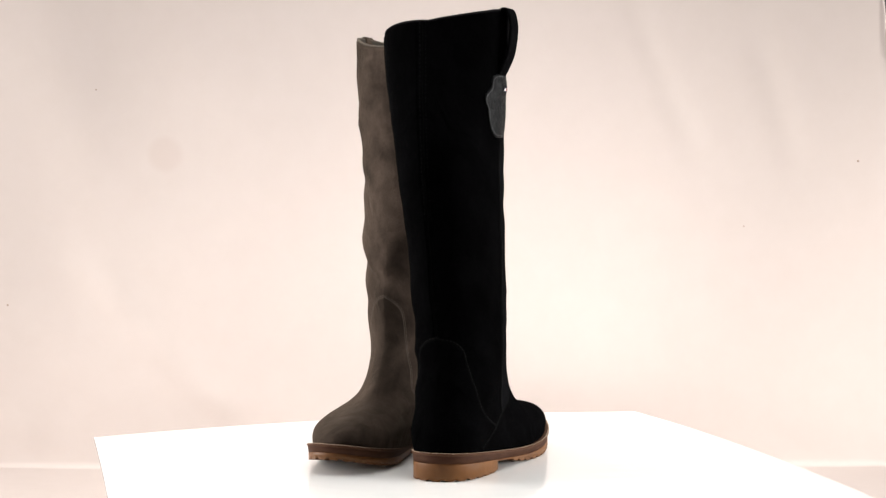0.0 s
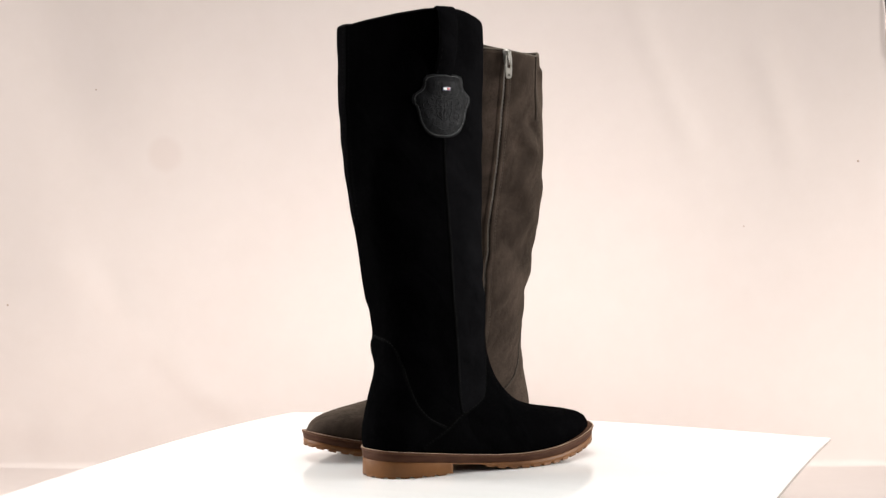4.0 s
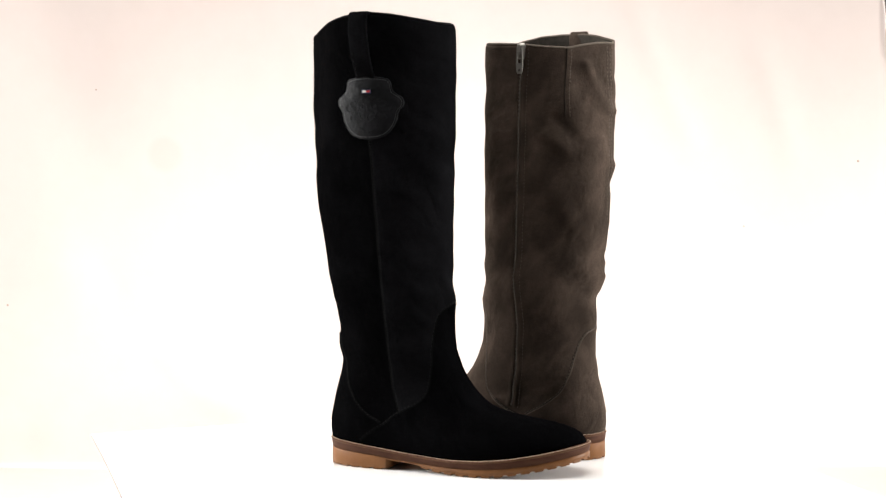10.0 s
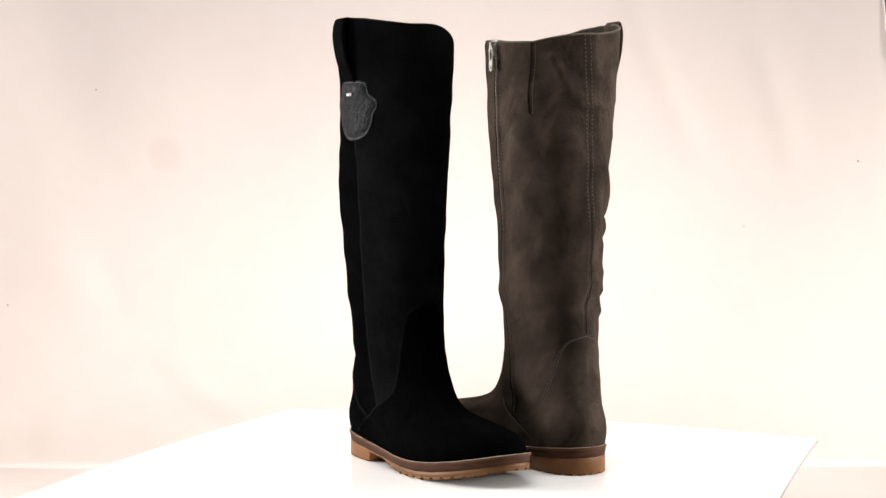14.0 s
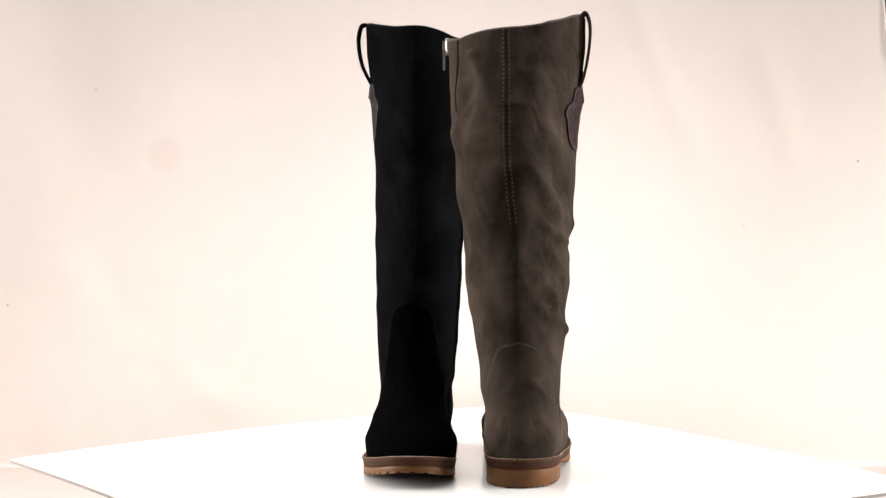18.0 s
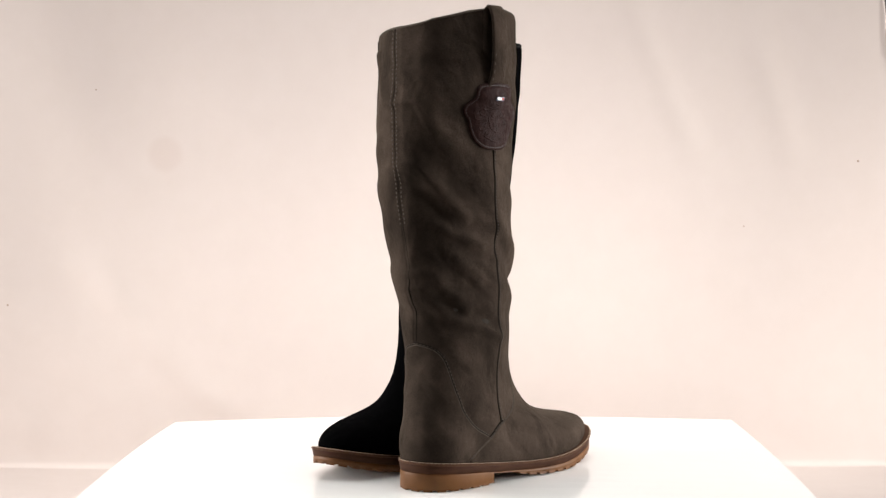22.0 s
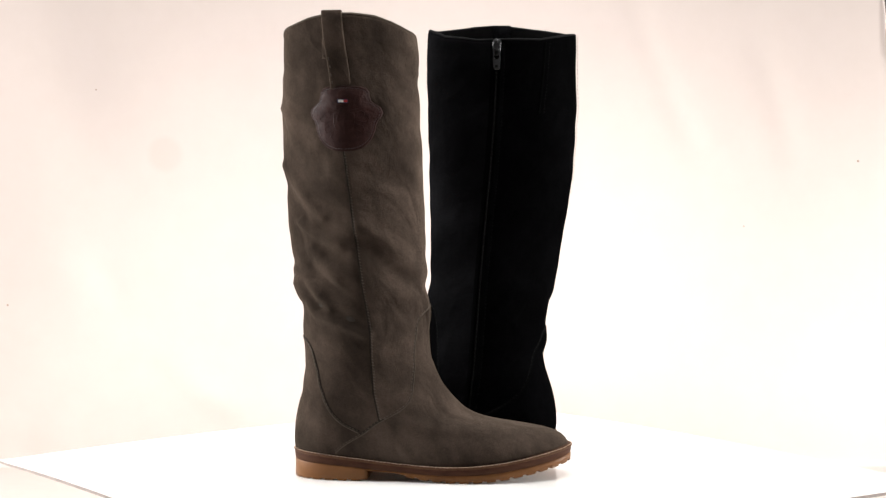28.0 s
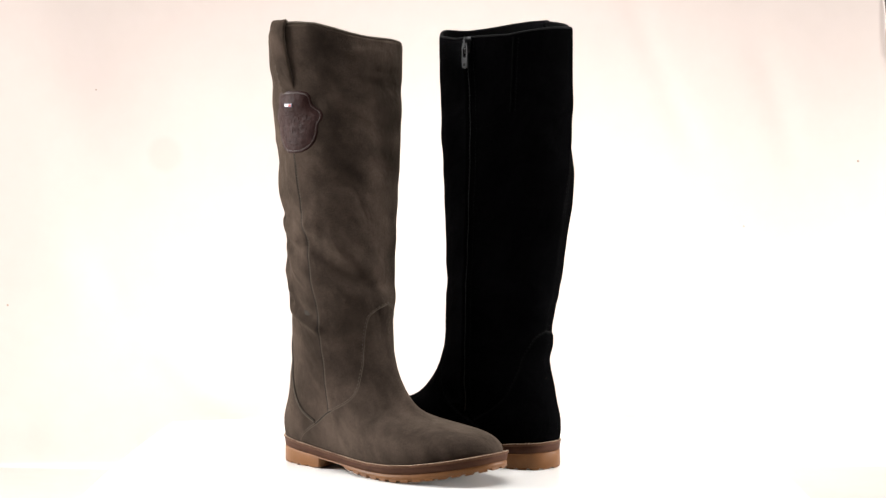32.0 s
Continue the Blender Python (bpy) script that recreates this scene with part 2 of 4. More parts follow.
def build_setting():
    # room
    for name, size, at, mat in (
            ("floor", (4.4, 4.6, 0.1), (0, -0.9, -0.90), TABLE),
            ("ceiling", (4.4, 4.6, 0.1), (0, -0.9, 1.95), WALL),
            ("wall_north", (4.4, 0.1, 2.75), (0, 1.15, 0.525), WALL),
            ("wall_south", (4.4, 0.1, 2.75), (0, -3.15, 0.525), WALL),
            ("wall_west", (0.1, 4.2, 2.75), (-2.15, -1.0, 0.525), WALL),
            ("wall_east", (0.1, 4.2, 2.75), (2.15, -1.0, 0.525), WALL)):
        tagged(bevelled_box(name, *size, 0, mat, at=at), kind="structure")
    # table under the cloth
    table = tagged(new("table"), label="plain wooden table under the cream cloth", category="table")
    table.location = (0, -0.05, -0.85)
    bevelled_box("tabletop", 2.2, 1.3, 0.03, 0.004, TABLE, table, (0, 0, 0.85 + TABLE_Z - 0.021))
    for i, j in ((-1, -1), (-1, 1), (1, -1), (1, 1)):
        bevelled_box("leg", 0.06, 0.06, 0.85 + TABLE_Z - 0.036, 0.004, TABLE, table, (i * 1.0, j * 0.58, (0.85 + TABLE_Z - 0.036) / 2))
    # cloth: hangs down behind, bends and lies forward over the table
    cols, path = 170, []
    for k in range(90):
        path.append((CLOTH_Y, 1.25 - (1.25 - TABLE_Z - 0.009) * k / 89))
    for k in range(1, 7):
        a = k / 6 * math.pi / 2
        path.append((CLOTH_Y - 0.009 * (1 - math.cos(a)), TABLE_Z + 0.009 - 0.009 * math.sin(a)))
    for k in range(1, 41):
        path.append((CLOTH_Y - 0.009 - 0.95 * k / 40, TABLE_Z))
    path = np.array(path)
    x = np.linspace(-1.05, 1.0, cols)
    verts = []
    for y, z in path:
        up = smooth_step(TABLE_Z, TABLE_Z + 0.12, z)
        edge = np.where(x > 0, np.minimum(x, 0.5440 + 0.09 * (0.50 - z) if z > 0.1 else 1.0), x)
        d = np.zeros(cols)
        # soft diagonal folds and two hanging creases
        for x0, z0, x1, z1, w, amp in (
                (0.20, 0.62, 0.231, 0.50, 0.014, 0.0026), (0.231, 0.50, 0.281, 0.373, 0.014, 0.0032), (0.281, 0.373, 0.316, 0.295, 0.014, 0.0026),
                (0.384, 0.472, 0.437, 0.288, 0.016, 0.002), (-0.4426, 0.160, -0.372, 0.075, 0.022, 0.006),
                (-0.372, 0.075, -0.315, 0.011, 0.018, 0.006), (-0.315, 0.011, -0.272, -0.028, 0.014, 0.006), (-0.286, 0.011, -0.265, -0.03, 0.010, 0.004),
                (-0.54, 0.13, -0.43, 0.0, 0.03, 0.003), (-0.66, 0.26, -0.62, -0.10, 0.11, 0.016), (-0.535, -0.03, -0.515, -0.07, 0.02, 0.010),
                (-0.30, 0.42, -0.22, 0.30, 0.05, 0.003), (-0.5, 0.5, -0.42, 0.2, 0.05, 0.003)):
            ux, uz = x1 - x0, z1 - z0
            ll = math.hypot(ux, uz)
            s = np.clip(((x - x0) * ux + (z - z0) * uz) / ll ** 2, 0, 1)
            dist = np.hypot(x - x0 - s * ux, z - z0 - s * uz)
            d += amp * np.exp(-(dist / w) ** 2) * np.sin(math.pi * (0.15 + 0.7 * s))
        d += 0.006 * np.sin(3.1 * x + 1.2 + 0.8 * z) + 0.003 * np.sin(9 * x + 5 * z) + 0.002 * np.sin(17 * x - 7 * z + 1)
        lift = np.zeros(cols)
        if z <= TABLE_Z + 0.001:
            lift = 0.0015 * (1 + np.sin(14 * x + 9 * y))
        for c in range(cols):
            verts.append((edge[c], y - d[c] * up, z + lift[c] + 0.003))
    cl = new("backdrop", mesh_of("backdrop", verts, grid_faces(len(path), cols), CLOTH))
    sol = cl.modifiers.new("thickness", "SOLIDIFY")
    sol.thickness, sol.offset = 0.0015, 1.0
    tagged(cl, label="cream cotton cloth hung behind and laid on the table", kind="structure")


build_setting()


# ---- the board and its turntable ----
CORNERS = ((-0.3903, 0.2232, -0.0085), (0.2275, 0.3980, -0.0070), (0.3897, -0.2192, -0.0060), (-0.2334, -0.3871, -0.0045))
GROUND = 0.004
BOARD_T = 0.0034


def build_board():
    board = tagged(new("display_board"), label="glossy white laminated board with a bare greyish brown edge", category="display board")
    # a thin sheet whose free corners droop a little
    k = 24
    c = [np.array(q) for q in CORNERS]
    P = np.zeros((k + 1, k + 1, 3))
    for i in range(k + 1):
        for j in range(k + 1):
            u, v = i / k, j / k
            q = c[0] * (1 - u) * (1 - v) + c[1] * u * (1 - v) + c[2] * u * v + c[3] * (1 - u) * v
            w = min(1.0, max(0.0, (math.hypot(q[0], q[1]) - 0.16) / 0.29)) ** 1.5
            P[i, j] = (q[0], q[1], GROUND * (1 - w) + q[2] * w)
    n = (k + 1) ** 2
    rim = [(0, j) for j in range(k)] + [(i, k) for i in range(k)] + [(k, j) for j in range(k, 0, -1)] + [(i, 0) for i in range(k, 0, -1)]
    edge = np.array([P[i, j] for i, j in rim])
    top = list(P.reshape(-1, 3)) + list(edge - (0, 0, 0.0004))
    m = len(rim)
    skirt = [(i * (k + 1) + j, n + a, n + (a + 1) % m, rim[(a + 1) % m][0] * (k + 1) + rim[(a + 1) % m][1]) for a, (i, j) in enumerate(rim)]
    part("laminate", top, grid_faces(k + 1, k + 1) + skirt, BOARD, board, smooth=False)
    low = list(P.reshape(-1, 3) - (0, 0, BOARD_T)) + list(edge - (0, 0, 0.0004))
    part("core", low, grid_faces(k + 1, k + 1, flip=True) + skirt, BOARD_EDGE, board, "raw brown board edge", smooth=False)
    stand = tagged(new("turntable"), label="low round turntable under the white board", category="turntable")
    stand.location = (0, 0, TABLE_Z + 0.008)

    def drum(name, r, z0, z1):
        n = 64
        vs = []
        for rr, z in ((r * 0.985, z0), (r, z0 + 0.002), (r, z1 - 0.002), (r * 0.985, z1)):
            vs += [(rr * math.cos(2 * math.pi * k / n), rr * math.sin(2 * math.pi * k / n), z) for k in range(n)]
        part(name, vs, grid_faces(4, n, True) + [tuple(range(n))[::-1], tuple(range(3 * n, 4 * n))], TURNTABLE, stand, smooth=False)
    h = GROUND - BOARD_T - 0.0004 - (TABLE_Z + 0.008)
    drum("foot", 0.13, 0.0, h - 0.02)
    drum("platter", 0.17, h - 0.02, h)
    return board, stand


board, turntable = build_board()

# ---- boots ----
SOLE_L = 0.2556
SOLE_X = np.array([0, .015, .04, .08, .13, .2, .3, .4, .5, .6, .68, .76, .84, .9, .95, .98, 1.0]) * SOLE_L
SOLE_OUT = np.array([0, .054, .089, .116, .132, .142, .144, .152, .170, .183, .181, .167, .142, .113, .079, .046, -.017]) * SOLE_L
SOLE_IN = np.array([0, .053, .085, .106, .117, .119, .107, .100, .107, .130, .149, .158, .151, .134, .107, .077, .019]) * SOLE_L


def sole_outline(n=150, inset=0.0):
    """Closed outline of the sole, evenly spaced, from the heel along the outer side to the toe and back."""
    pts = [(x, -o) for x, o in zip(SOLE_X, SOLE_OUT)] + [(x, i) for x, i in list(zip(SOLE_X, SOLE_IN))[-2:0:-1]]
    p = np.array(pts)
    mid = (-np.roll(p, 1, 0) + 9 * p + 9 * np.roll(p, -1, 0) - np.roll(p, -2, 0)) / 16
    p = np.stack([p, mid], 1).reshape(-1, 2)
    for _ in range(2):
        p = (np.roll(p, 1, 0) + 2 * p + np.roll(p, -1, 0)) / 4
    seg = np.linalg.norm(np.roll(p, -1, 0) - p, axis=1)
    s = np.concatenate([[0], np.cumsum(seg)])
    q = np.concatenate([p, p[:1]])
    t = np.linspace(0, s[-1], n, endpoint=False)
    o = np.stack([np.interp(t, s, q[:, 0]), np.interp(t, s, q[:, 1])], 1)
    if inset:
        tan = np.roll(o, -1, 0) - np.roll(o, 1, 0)
        tan /= np.linalg.norm(tan, axis=1)[:, None]
        o = o + inset * np.stack([-tan[:, 1], tan[:, 0]], 1)
    return o


def welt_z(x):
    return np.interp(x, [0, .03, .057, .08, .10, .12, .14, .165, .19, .215, .235, .255], [.0295, .0272, .0243, .0216, .0198, .0184, .0178, .0186, .0210, .0250, .0290, .0335])


def mid_z(x):
    return np.interp(x, [0, .03, .057, .08, .10, .12, .14, .165, .19, .215, .235, .255], [.0202, .0184, .0164, .0138, .0124, .0112, .0106, .0110, .0130, .0168, .0208, .0258])


def tread_z(x):
    return np.interp(x, [.07, .09, .105, .12, .135, .15, .165, .18, .20, .22, .24, .255], [.0125, .0112, .0086, .0058, .0044, .0040, .0040, .0046, .0072, .0108, .0152, .0192])


FULL_Z = (0.06, 0.11, 0.16, 0.21, 0.26, 0.31, 0.36, 0.41)


class Shape:
    """One boot's upper: half widths and lengths by height."""

    def __init__(self, back, front, outer, inner, rim_out, rim_in, folds, seed, skew, crease, full, facet):
        self.zs = np.arange(0.015, 0.44, 0.001)

        def table(pairs, width):
            p = np.array(pairs)
            v = np.interp(self.zs, p[:, 0], p[:, 1])
            k = np.exp(-np.linspace(-2, 2, width) ** 2)
            k /= k.sum()
            return np.convolve(np.pad(v, width // 2, mode="edge"), k, "valid")
        self.b, self.f = table(back, 9), table(front, 5)
        self.o, self.i = table(outer, 11), table(inner, 11)
        self.rim_out, self.rim_in, self.folds, self.seed = np.array(rim_out), np.array(rim_in), folds, seed
        self.skew = skew
        # fullness of the cross-section by height: outer back, outer front, inner back, inner front
        self.full = [table([(0.046, 2.15)] + list(zip(FULL_Z, q)), 21) for q in full]
        # steepness of the flattened outer back by height
        self.facet = table(list(zip(FULL_Z, facet)), 31)
        self.crease = crease

    def ends(self, z):
        return np.interp(z, self.zs, self.b), np.interp(z, self.zs, self.f)

    def width(self, side, x, z):
        """Half width of the upper at (x, z): side -1 outer, +1 inner."""
        xb, xf = self.ends(z)
        half = (xf - xb) / 2
        if side < 0:
            wp = np.interp(x, [0, .02, .05, .08, .1, .125, .15, .175, .2, .22, .25], [.0285, .0315, .0345, .0355, .0365, .0388, .0408, .0410, .0388, .0352, .0300])
            ws = np.interp(z, self.zs, self.o)
        else:
            wp = np.interp(x, [0, .02, .05, .08, .1, .125, .15, .175, .2, .22, .25], [.0265, .0290, .0300, .0275, .0262, .0275, .0320, .0360, .0372, .0366, .0310])
            ws = np.interp(z, self.zs, self.i)
        k = smooth_step(0.062, 0.088, z)
        wp = wp - 0.0030 * (1 - smooth_step(0.07, 0.13, x)) * (1 - smooth_step(0.030, 0.056, z))
        wp = wp - 0.0025 * smooth_step(0.12, 0.16, x) * smooth_step(0.036, 0.048, z)
        bulge = 0.0024 * np.exp(-((z - welt_z(x) - 0.015) / 0.014) ** 2)
        bb = (wp + bulge) * (1 - k) + ws * k
        lr = 0.030 + (half - 0.030) * smooth_step(0.03, 0.13, z)
        lf = 0.070 + 0.010 * smooth_step(0.030, 0.0435, z)
        lf = lf + (half - lf) * smooth_step(0.0375, 0.13, z)
        sr = np.clip((x - xb) / lr, 0, 1)
        sf = np.clip((xf - x) / lf, 0, 1)
        eb, ef = (np.interp(z, self.zs, q) for q in self.full[0 if side < 0 else 2:][:2])
        u = np.clip((x - xb) / (xf - xb), 0, 1)
        bb = bb * (1 + side * self.skew[0 if side < 0 else 1] * (1 - 2 * u) * smooth_step(0.13, 0.20, z))
        bb = bb * (1 + self.skew[2 if side < 0 else 3] * np.clip(1 - 2 * u, 0, 1) * smooth_step(0.15, 0.22, z))
        if side < 0:
            flat = (0.03 + np.interp(z, self.zs, self.facet) * sr) / np.maximum((1 - (1 - sr) ** eb) ** (1 / eb), 1e-6)
            bb = bb * (1 + flat ** -10) ** -0.1
        w = bb * (1 - (1 - sr) ** eb) ** (1 / eb) * (1 - (1 - sf) ** ef) ** (1 / ef)
        return w

    def point(self, side, a, z):
        """Surface point: a runs 0 (back) to 1 (front) along one side, at height z."""
        side, a, z = np.broadcast_arrays(np.asarray(side, float), np.asarray(a, float), np.asarray(z, float))
        xb, xf = self.ends(z)
        u = (1 - np.cos(np.pi * a)) / 2
        x = xb + (xf - xb) * u
        w = np.where(side < 0, self.width(-1, x, z), self.width(1, x, z))
        yc = 0.0047 * np.clip((x - 0.15) / 0.1, 0, 1) ** 1.3 * (1 - smooth_step(0.05, 0.10, z))
        y = side * w + yc
        d = np.zeros_like(x)
        for fs, pts, wd, amp in self.folds:
            near = np.full_like(x, 9.0)
            for (x0, z0), (x1, z1) in zip(pts, pts[1:]):
                ux, uz = x1 - x0, z1 - z0
                s = np.clip(((x - x0) * ux + (z - z0) * uz) / (ux * ux + uz * uz), 0, 1)
                near = np.minimum(near, (x - x0 - s * ux) ** 2 + (z - z0 - s * uz) ** 2)
            d = d + np.where(side * fs > 0, 1, np.exp(-(w / 0.012) ** 2)) * amp * np.exp(-near / wd ** 2)
        shaft = smooth_step(0.10, 0.15, z) * (1 - 0.7 * smooth_step(0.36, 0.41, z))
        q = self.seed
        d = d + shaft * (0.0004 * np.sin(43 * z + 40 * x + 7 * side + q) * np.sin(17 * z + q) + 0.0004 * np.sin(131 * z - 85 * x + 3 * side + 2 * q) * np.sin(23 * z + 31 * x) + 0.0002 * np.sin(90 * x + 210 * z + q))
        # slack slanting creases over the ankle, mostly on the outer back
        slack = smooth_step(0.115, 0.16, z) * (1 - smooth_step(0.23, 0.30, z)) * (1 - 0.65 * smooth_step(0.055, 0.085, x)) * np.where(side < 0, 1.0, 0.35)
        ph = (z + 0.62 * x + 0.006 * np.sin(60 * x + 45 * z + q)) * 2 * np.pi / 0.034 + 0.9 * np.sin(25 * z + 3 * q)
        d = d + self.crease * slack * (np.abs(np.sin(ph / 2)) ** 0.7 - 0.6) * (0.55 + 0.45 * np.sin(38 * x - 21 * z + 2 * q))
        xc = (xb + xf) / 2
        nx, ny = (x - xc) / ((xf - xb) / 2 + 1e-6), side * w / 0.045
        nn = np.sqrt(nx ** 4 + ny ** 2) + 1e-6
        return np.stack([x + d * nx * np.abs(nx) / nn, y + d * ny / nn, z], -1)

    def at(self, side, x, z):
        """a for a given x at height z."""
        xb, xf = self.ends(np.asarray(z, float))
        u = np.clip((np.asarray(x, float) - xb) / (xf - xb), 0, 1)
        return np.arccos(1 - 2 * u) / np.pi

    def rim(self, side, a):
        u = (1 - np.cos(np.pi * np.asarray(a, float))) / 2
        t = np.where(np.asarray(side) < 0, np.interp(u, self.rim_out[:, 0], self.rim_out[:, 1]), np.interp(u, self.rim_in[:, 0], self.rim_in[:, 1]))
        return t

    def low(self, side, a):
        """Height at which the upper meets the welt."""
        z = np.full(np.shape(a), 0.025)
        for _ in range(12):
            z = 0.5 * z + 0.5 * (welt_z(self.point(side, a, z)[..., 0]) - 0.001)
        return z

    def frame_at(self, side, a, z):
        """Point, outward normal at (side, a, z)."""
        e = 1e-3
        p = self.point(side, a, z)
        da = self.point(side, np.clip(np.asarray(a) + e, 0, 1), z) - self.point(side, np.clip(np.asarray(a) - e, 0, 1), z)
        dz = self.point(side, a, np.asarray(z) + 5e-4) - self.point(side, a, np.asarray(z) - 5e-4)
        n = np.cross(da, dz)
        n /= np.linalg.norm(n, axis=-1)[..., None] + 1e-12
        out = p - np.stack([np.full(np.shape(a), 0.055), np.zeros(np.shape(a)), p[..., 2]], -1)
        s = np.sign((n * out).sum(-1))
        return p, n * np.where(s == 0, 1, s)[..., None]


def rounded(q, times=14):
    """Smooths the corners of a border, its ends held."""
    q = np.array(q)
    for _ in range(times):
        q[1:-1] = (q[:-2] + 2 * q[1:-1] + q[2:]) / 4
    return q


def sweep(P, N, profile, closed_profile=False):
    """Sweeps profile points (sideways, outward) along P with normals N."""
    T = np.gradient(P, axis=0)
    T /= np.linalg.norm(T, axis=1)[:, None] + 1e-12
    B = np.cross(N, T)
    B /= np.linalg.norm(B, axis=1)[:, None] + 1e-12
    verts = []
    for p, n, b in zip(P, N, B):
        for sx, sn in profile:
            verts.append(p + b * sx + n * sn)
    k = len(profile)
    faces = grid_faces(len(P), k, closed_profile)
    if closed_profile:
        faces += [tuple(range(k))[::-1], tuple(range(len(P) * k - k, len(P) * k))]
    return verts, faces


def resample(P, N, step):
    s = np.concatenate([[0], np.cumsum(np.linalg.norm(np.diff(P, axis=0), axis=1))])
    t = np.arange(step / 2, s[-1], step)
    return (np.stack([np.interp(t, s, P[:, i]) for i in range(3)], 1), np.stack([np.interp(t, s, N[:, i]) for i in range(3)], 1))


def stitch_run(P, N, step, length, thick, sideways=0.0, lift=0.0004, slant=0.0):
    """A row of short raised stitches."""
    T = np.gradient(P, axis=0)
    T /= np.linalg.norm(T, axis=1)[:, None]
    B = np.cross(N, T)
    P2, N2 = resample(P + B * sideways + N * lift, N, step)
    T2 = np.gradient(P2, axis=0)
    T2 /= np.linalg.norm(T2, axis=1)[:, None]
    verts, faces = [], []
    for p, n, t in zip(P2, N2, T2):
        b = np.cross(n, t)
        t, b = t * math.cos(slant) + b * math.sin(slant), b * math.cos(slant) - t * math.sin(slant)
        k = len(verts)
        for s, w in ((-1, 0.5), (-0.6, 1), (0.6, 1), (1, 0.5)):
            for sx, sn in ((-1, -0.3), (0, 0.8), (1, -0.3)):
                verts.append(p + t * s * length / 2 + b * sx * thick * w + n * sn * thick * w * 0.55)
        faces += grid_faces(4, 3, False, k)
    return verts, faces


def boot(name, label, sh, mats, zip_x, patch_at, seam_pts, loop_pts, dart, back_pts):
    SU, SE, TH, LI, PA, PT, TA, ME, FR, RI, LP = mats
    root = tagged(new(name), label=label, category="boot", group="boots on the board")
    # ---- sole
    n = 168
    o = sole_outline(n)
    zt, zm = welt_z(o[:, 0]), mid_z(o[:, 0])

    def ring(inset, z):
        q = sole_outline(n, inset)
        return [(a, b, c) for (a, b), c in zip(q, np.broadcast_to(z, n))]
    v = ring(0.0075, zt + 0.0004) + ring(-0.0006, zt + 0.0004) + ring(-0.0013, zt) + ring(-0.0014, zt - 0.0009) + ring(-0.0006, zt - 0.0018)
    part("welt", v, grid_faces(5, n, True, flip=True), WELT, root, "thin tan stitched welt")
    q = sole_outline(n, -0.0005)
    P = np.array([(a, b, c) for (a, b), c in zip(q, zt + 0.0003)])
    N = np.tile([0, 0, 1.0], (n, 1))
    keep = np.r_[0:n, 0]
    v, f = stitch_run(P[keep], N[keep], 0.0036, 0.0029, 0.0006, 0, 0.0004)
    part("welt_stitching", v, f, WELT_THREAD, root, "cream welt stitching", kind="stuff")
    v = ring(-0.0003, zt - 0.0016) + ring(-0.0004, zt - 0.0028) + ring(-0.0002, (zt + zm) / 2) + ring(0.0004, zm + 0.0006) + ring(0.0012, zm)
    part("midsole", v, grid_faces(5, n, True, flip=True), MIDSOLE, root, "dark brown midsole edge")
    # forefoot tread plate, heel block, lugs
    heel_end = 0.0735
    zb = tread_z(o[:, 0]) + 0.0017
    zb = np.minimum(zb, zm - 0.0010)
    v = ring(0.0010, zm + 0.0001) + ring(0.0002, zm - 0.0006) + ring(0.0004, zb) + ring(0.003, zb)
    q = sole_outline(n, 0.003)
    v.append((0.12, 0, 0.008))
    f = grid_faces(4, n, True, flip=True) + [(3 * n + (i + 1) % n, 3 * n + i, 4 * n) for i in range(n)]
    part("outsole", v, f, OUTSOLE, root, "amber translucent rubber outsole")
    hs = np.array([p for p in sole_outline(400, 0.0002) if p[0] < heel_end])
    cut = int(np.argmax(np.linalg.norm(np.roll(hs, -1, 0) - hs, axis=1)))
    hs = np.roll(hs, -cut - 1, 0)[::2]
    m = len(hs)
    top = mid_z(hs[:, 0]) - 0.0008
    v = [(x, y, z) for (x, y), z in zip(hs, top)] + [(x, y, 0.0058) for x, y in hs] + [(x * 0.985 + 0.0006, y * 0.985, 0.0054) for x, y in hs]
    f = grid_faces(3, m, True, flip=True) + [tuple(range(2 * m, 3 * m))]
    part("heel", v, f, OUTSOLE, root, "amber rubber heel block")

    def lug(pts_out, pts_in, z_top, z_bot):
        k = len(pts_out)
        vs = [(x, y, z) for (x, y), z in zip(pts_out, z_top)] + [(x, y, z + 0.0004) for (x, y), z in zip(pts_out, z_bot)]
        vs += [(x, y, z) for (x, y), z in zip(pts_in, z_bot)] + [(x, y, z) for (x, y), z in zip(pts_in, z_top)]
        fs = grid_faces(4, k, False, flip=True) + [(3 * k, 2 * k, k, 0), (k - 1, 2 * k - 1, 3 * k - 1, 4 * k - 1)]
        part("lug", vs, fs, OUTSOLE, root, smooth=False)
    fine = sole_outline(660, 0.0003)
    fine_in = sole_outline(660, 0.016)
    step, gap = 14, 4
    starts = [q for q in range(0, 660 - 3, step)]
    for s in starts:
        idx = np.arange(s, min(s + step - gap + 1, 660), 3)
        po, pi = fine[idx], fine_in[idx]
        xs = po[:, 0]
        if xs.max() < heel_end:
            lug(po, pi, np.full(len(idx), 0.0064), np.full(len(idx), GROUND))
        elif xs.min() > 0.104:
            tz = tread_z(xs)
            lug(po, pi, np.minimum(tz + 0.0030, mid_z(xs) - 0.0008), tz)
    # ---- upper: one lofted shaft and foot
    na = 130
    a = np.concatenate([np.linspace(0, 1, na), np.linspace(1, 0, na)[1:-1]])
    sd = np.concatenate([-np.ones(na), np.ones(na - 2)])
    cols = len(a)
    lo = sh.low(sd, a)
    hi = sh.rim(sd, a)
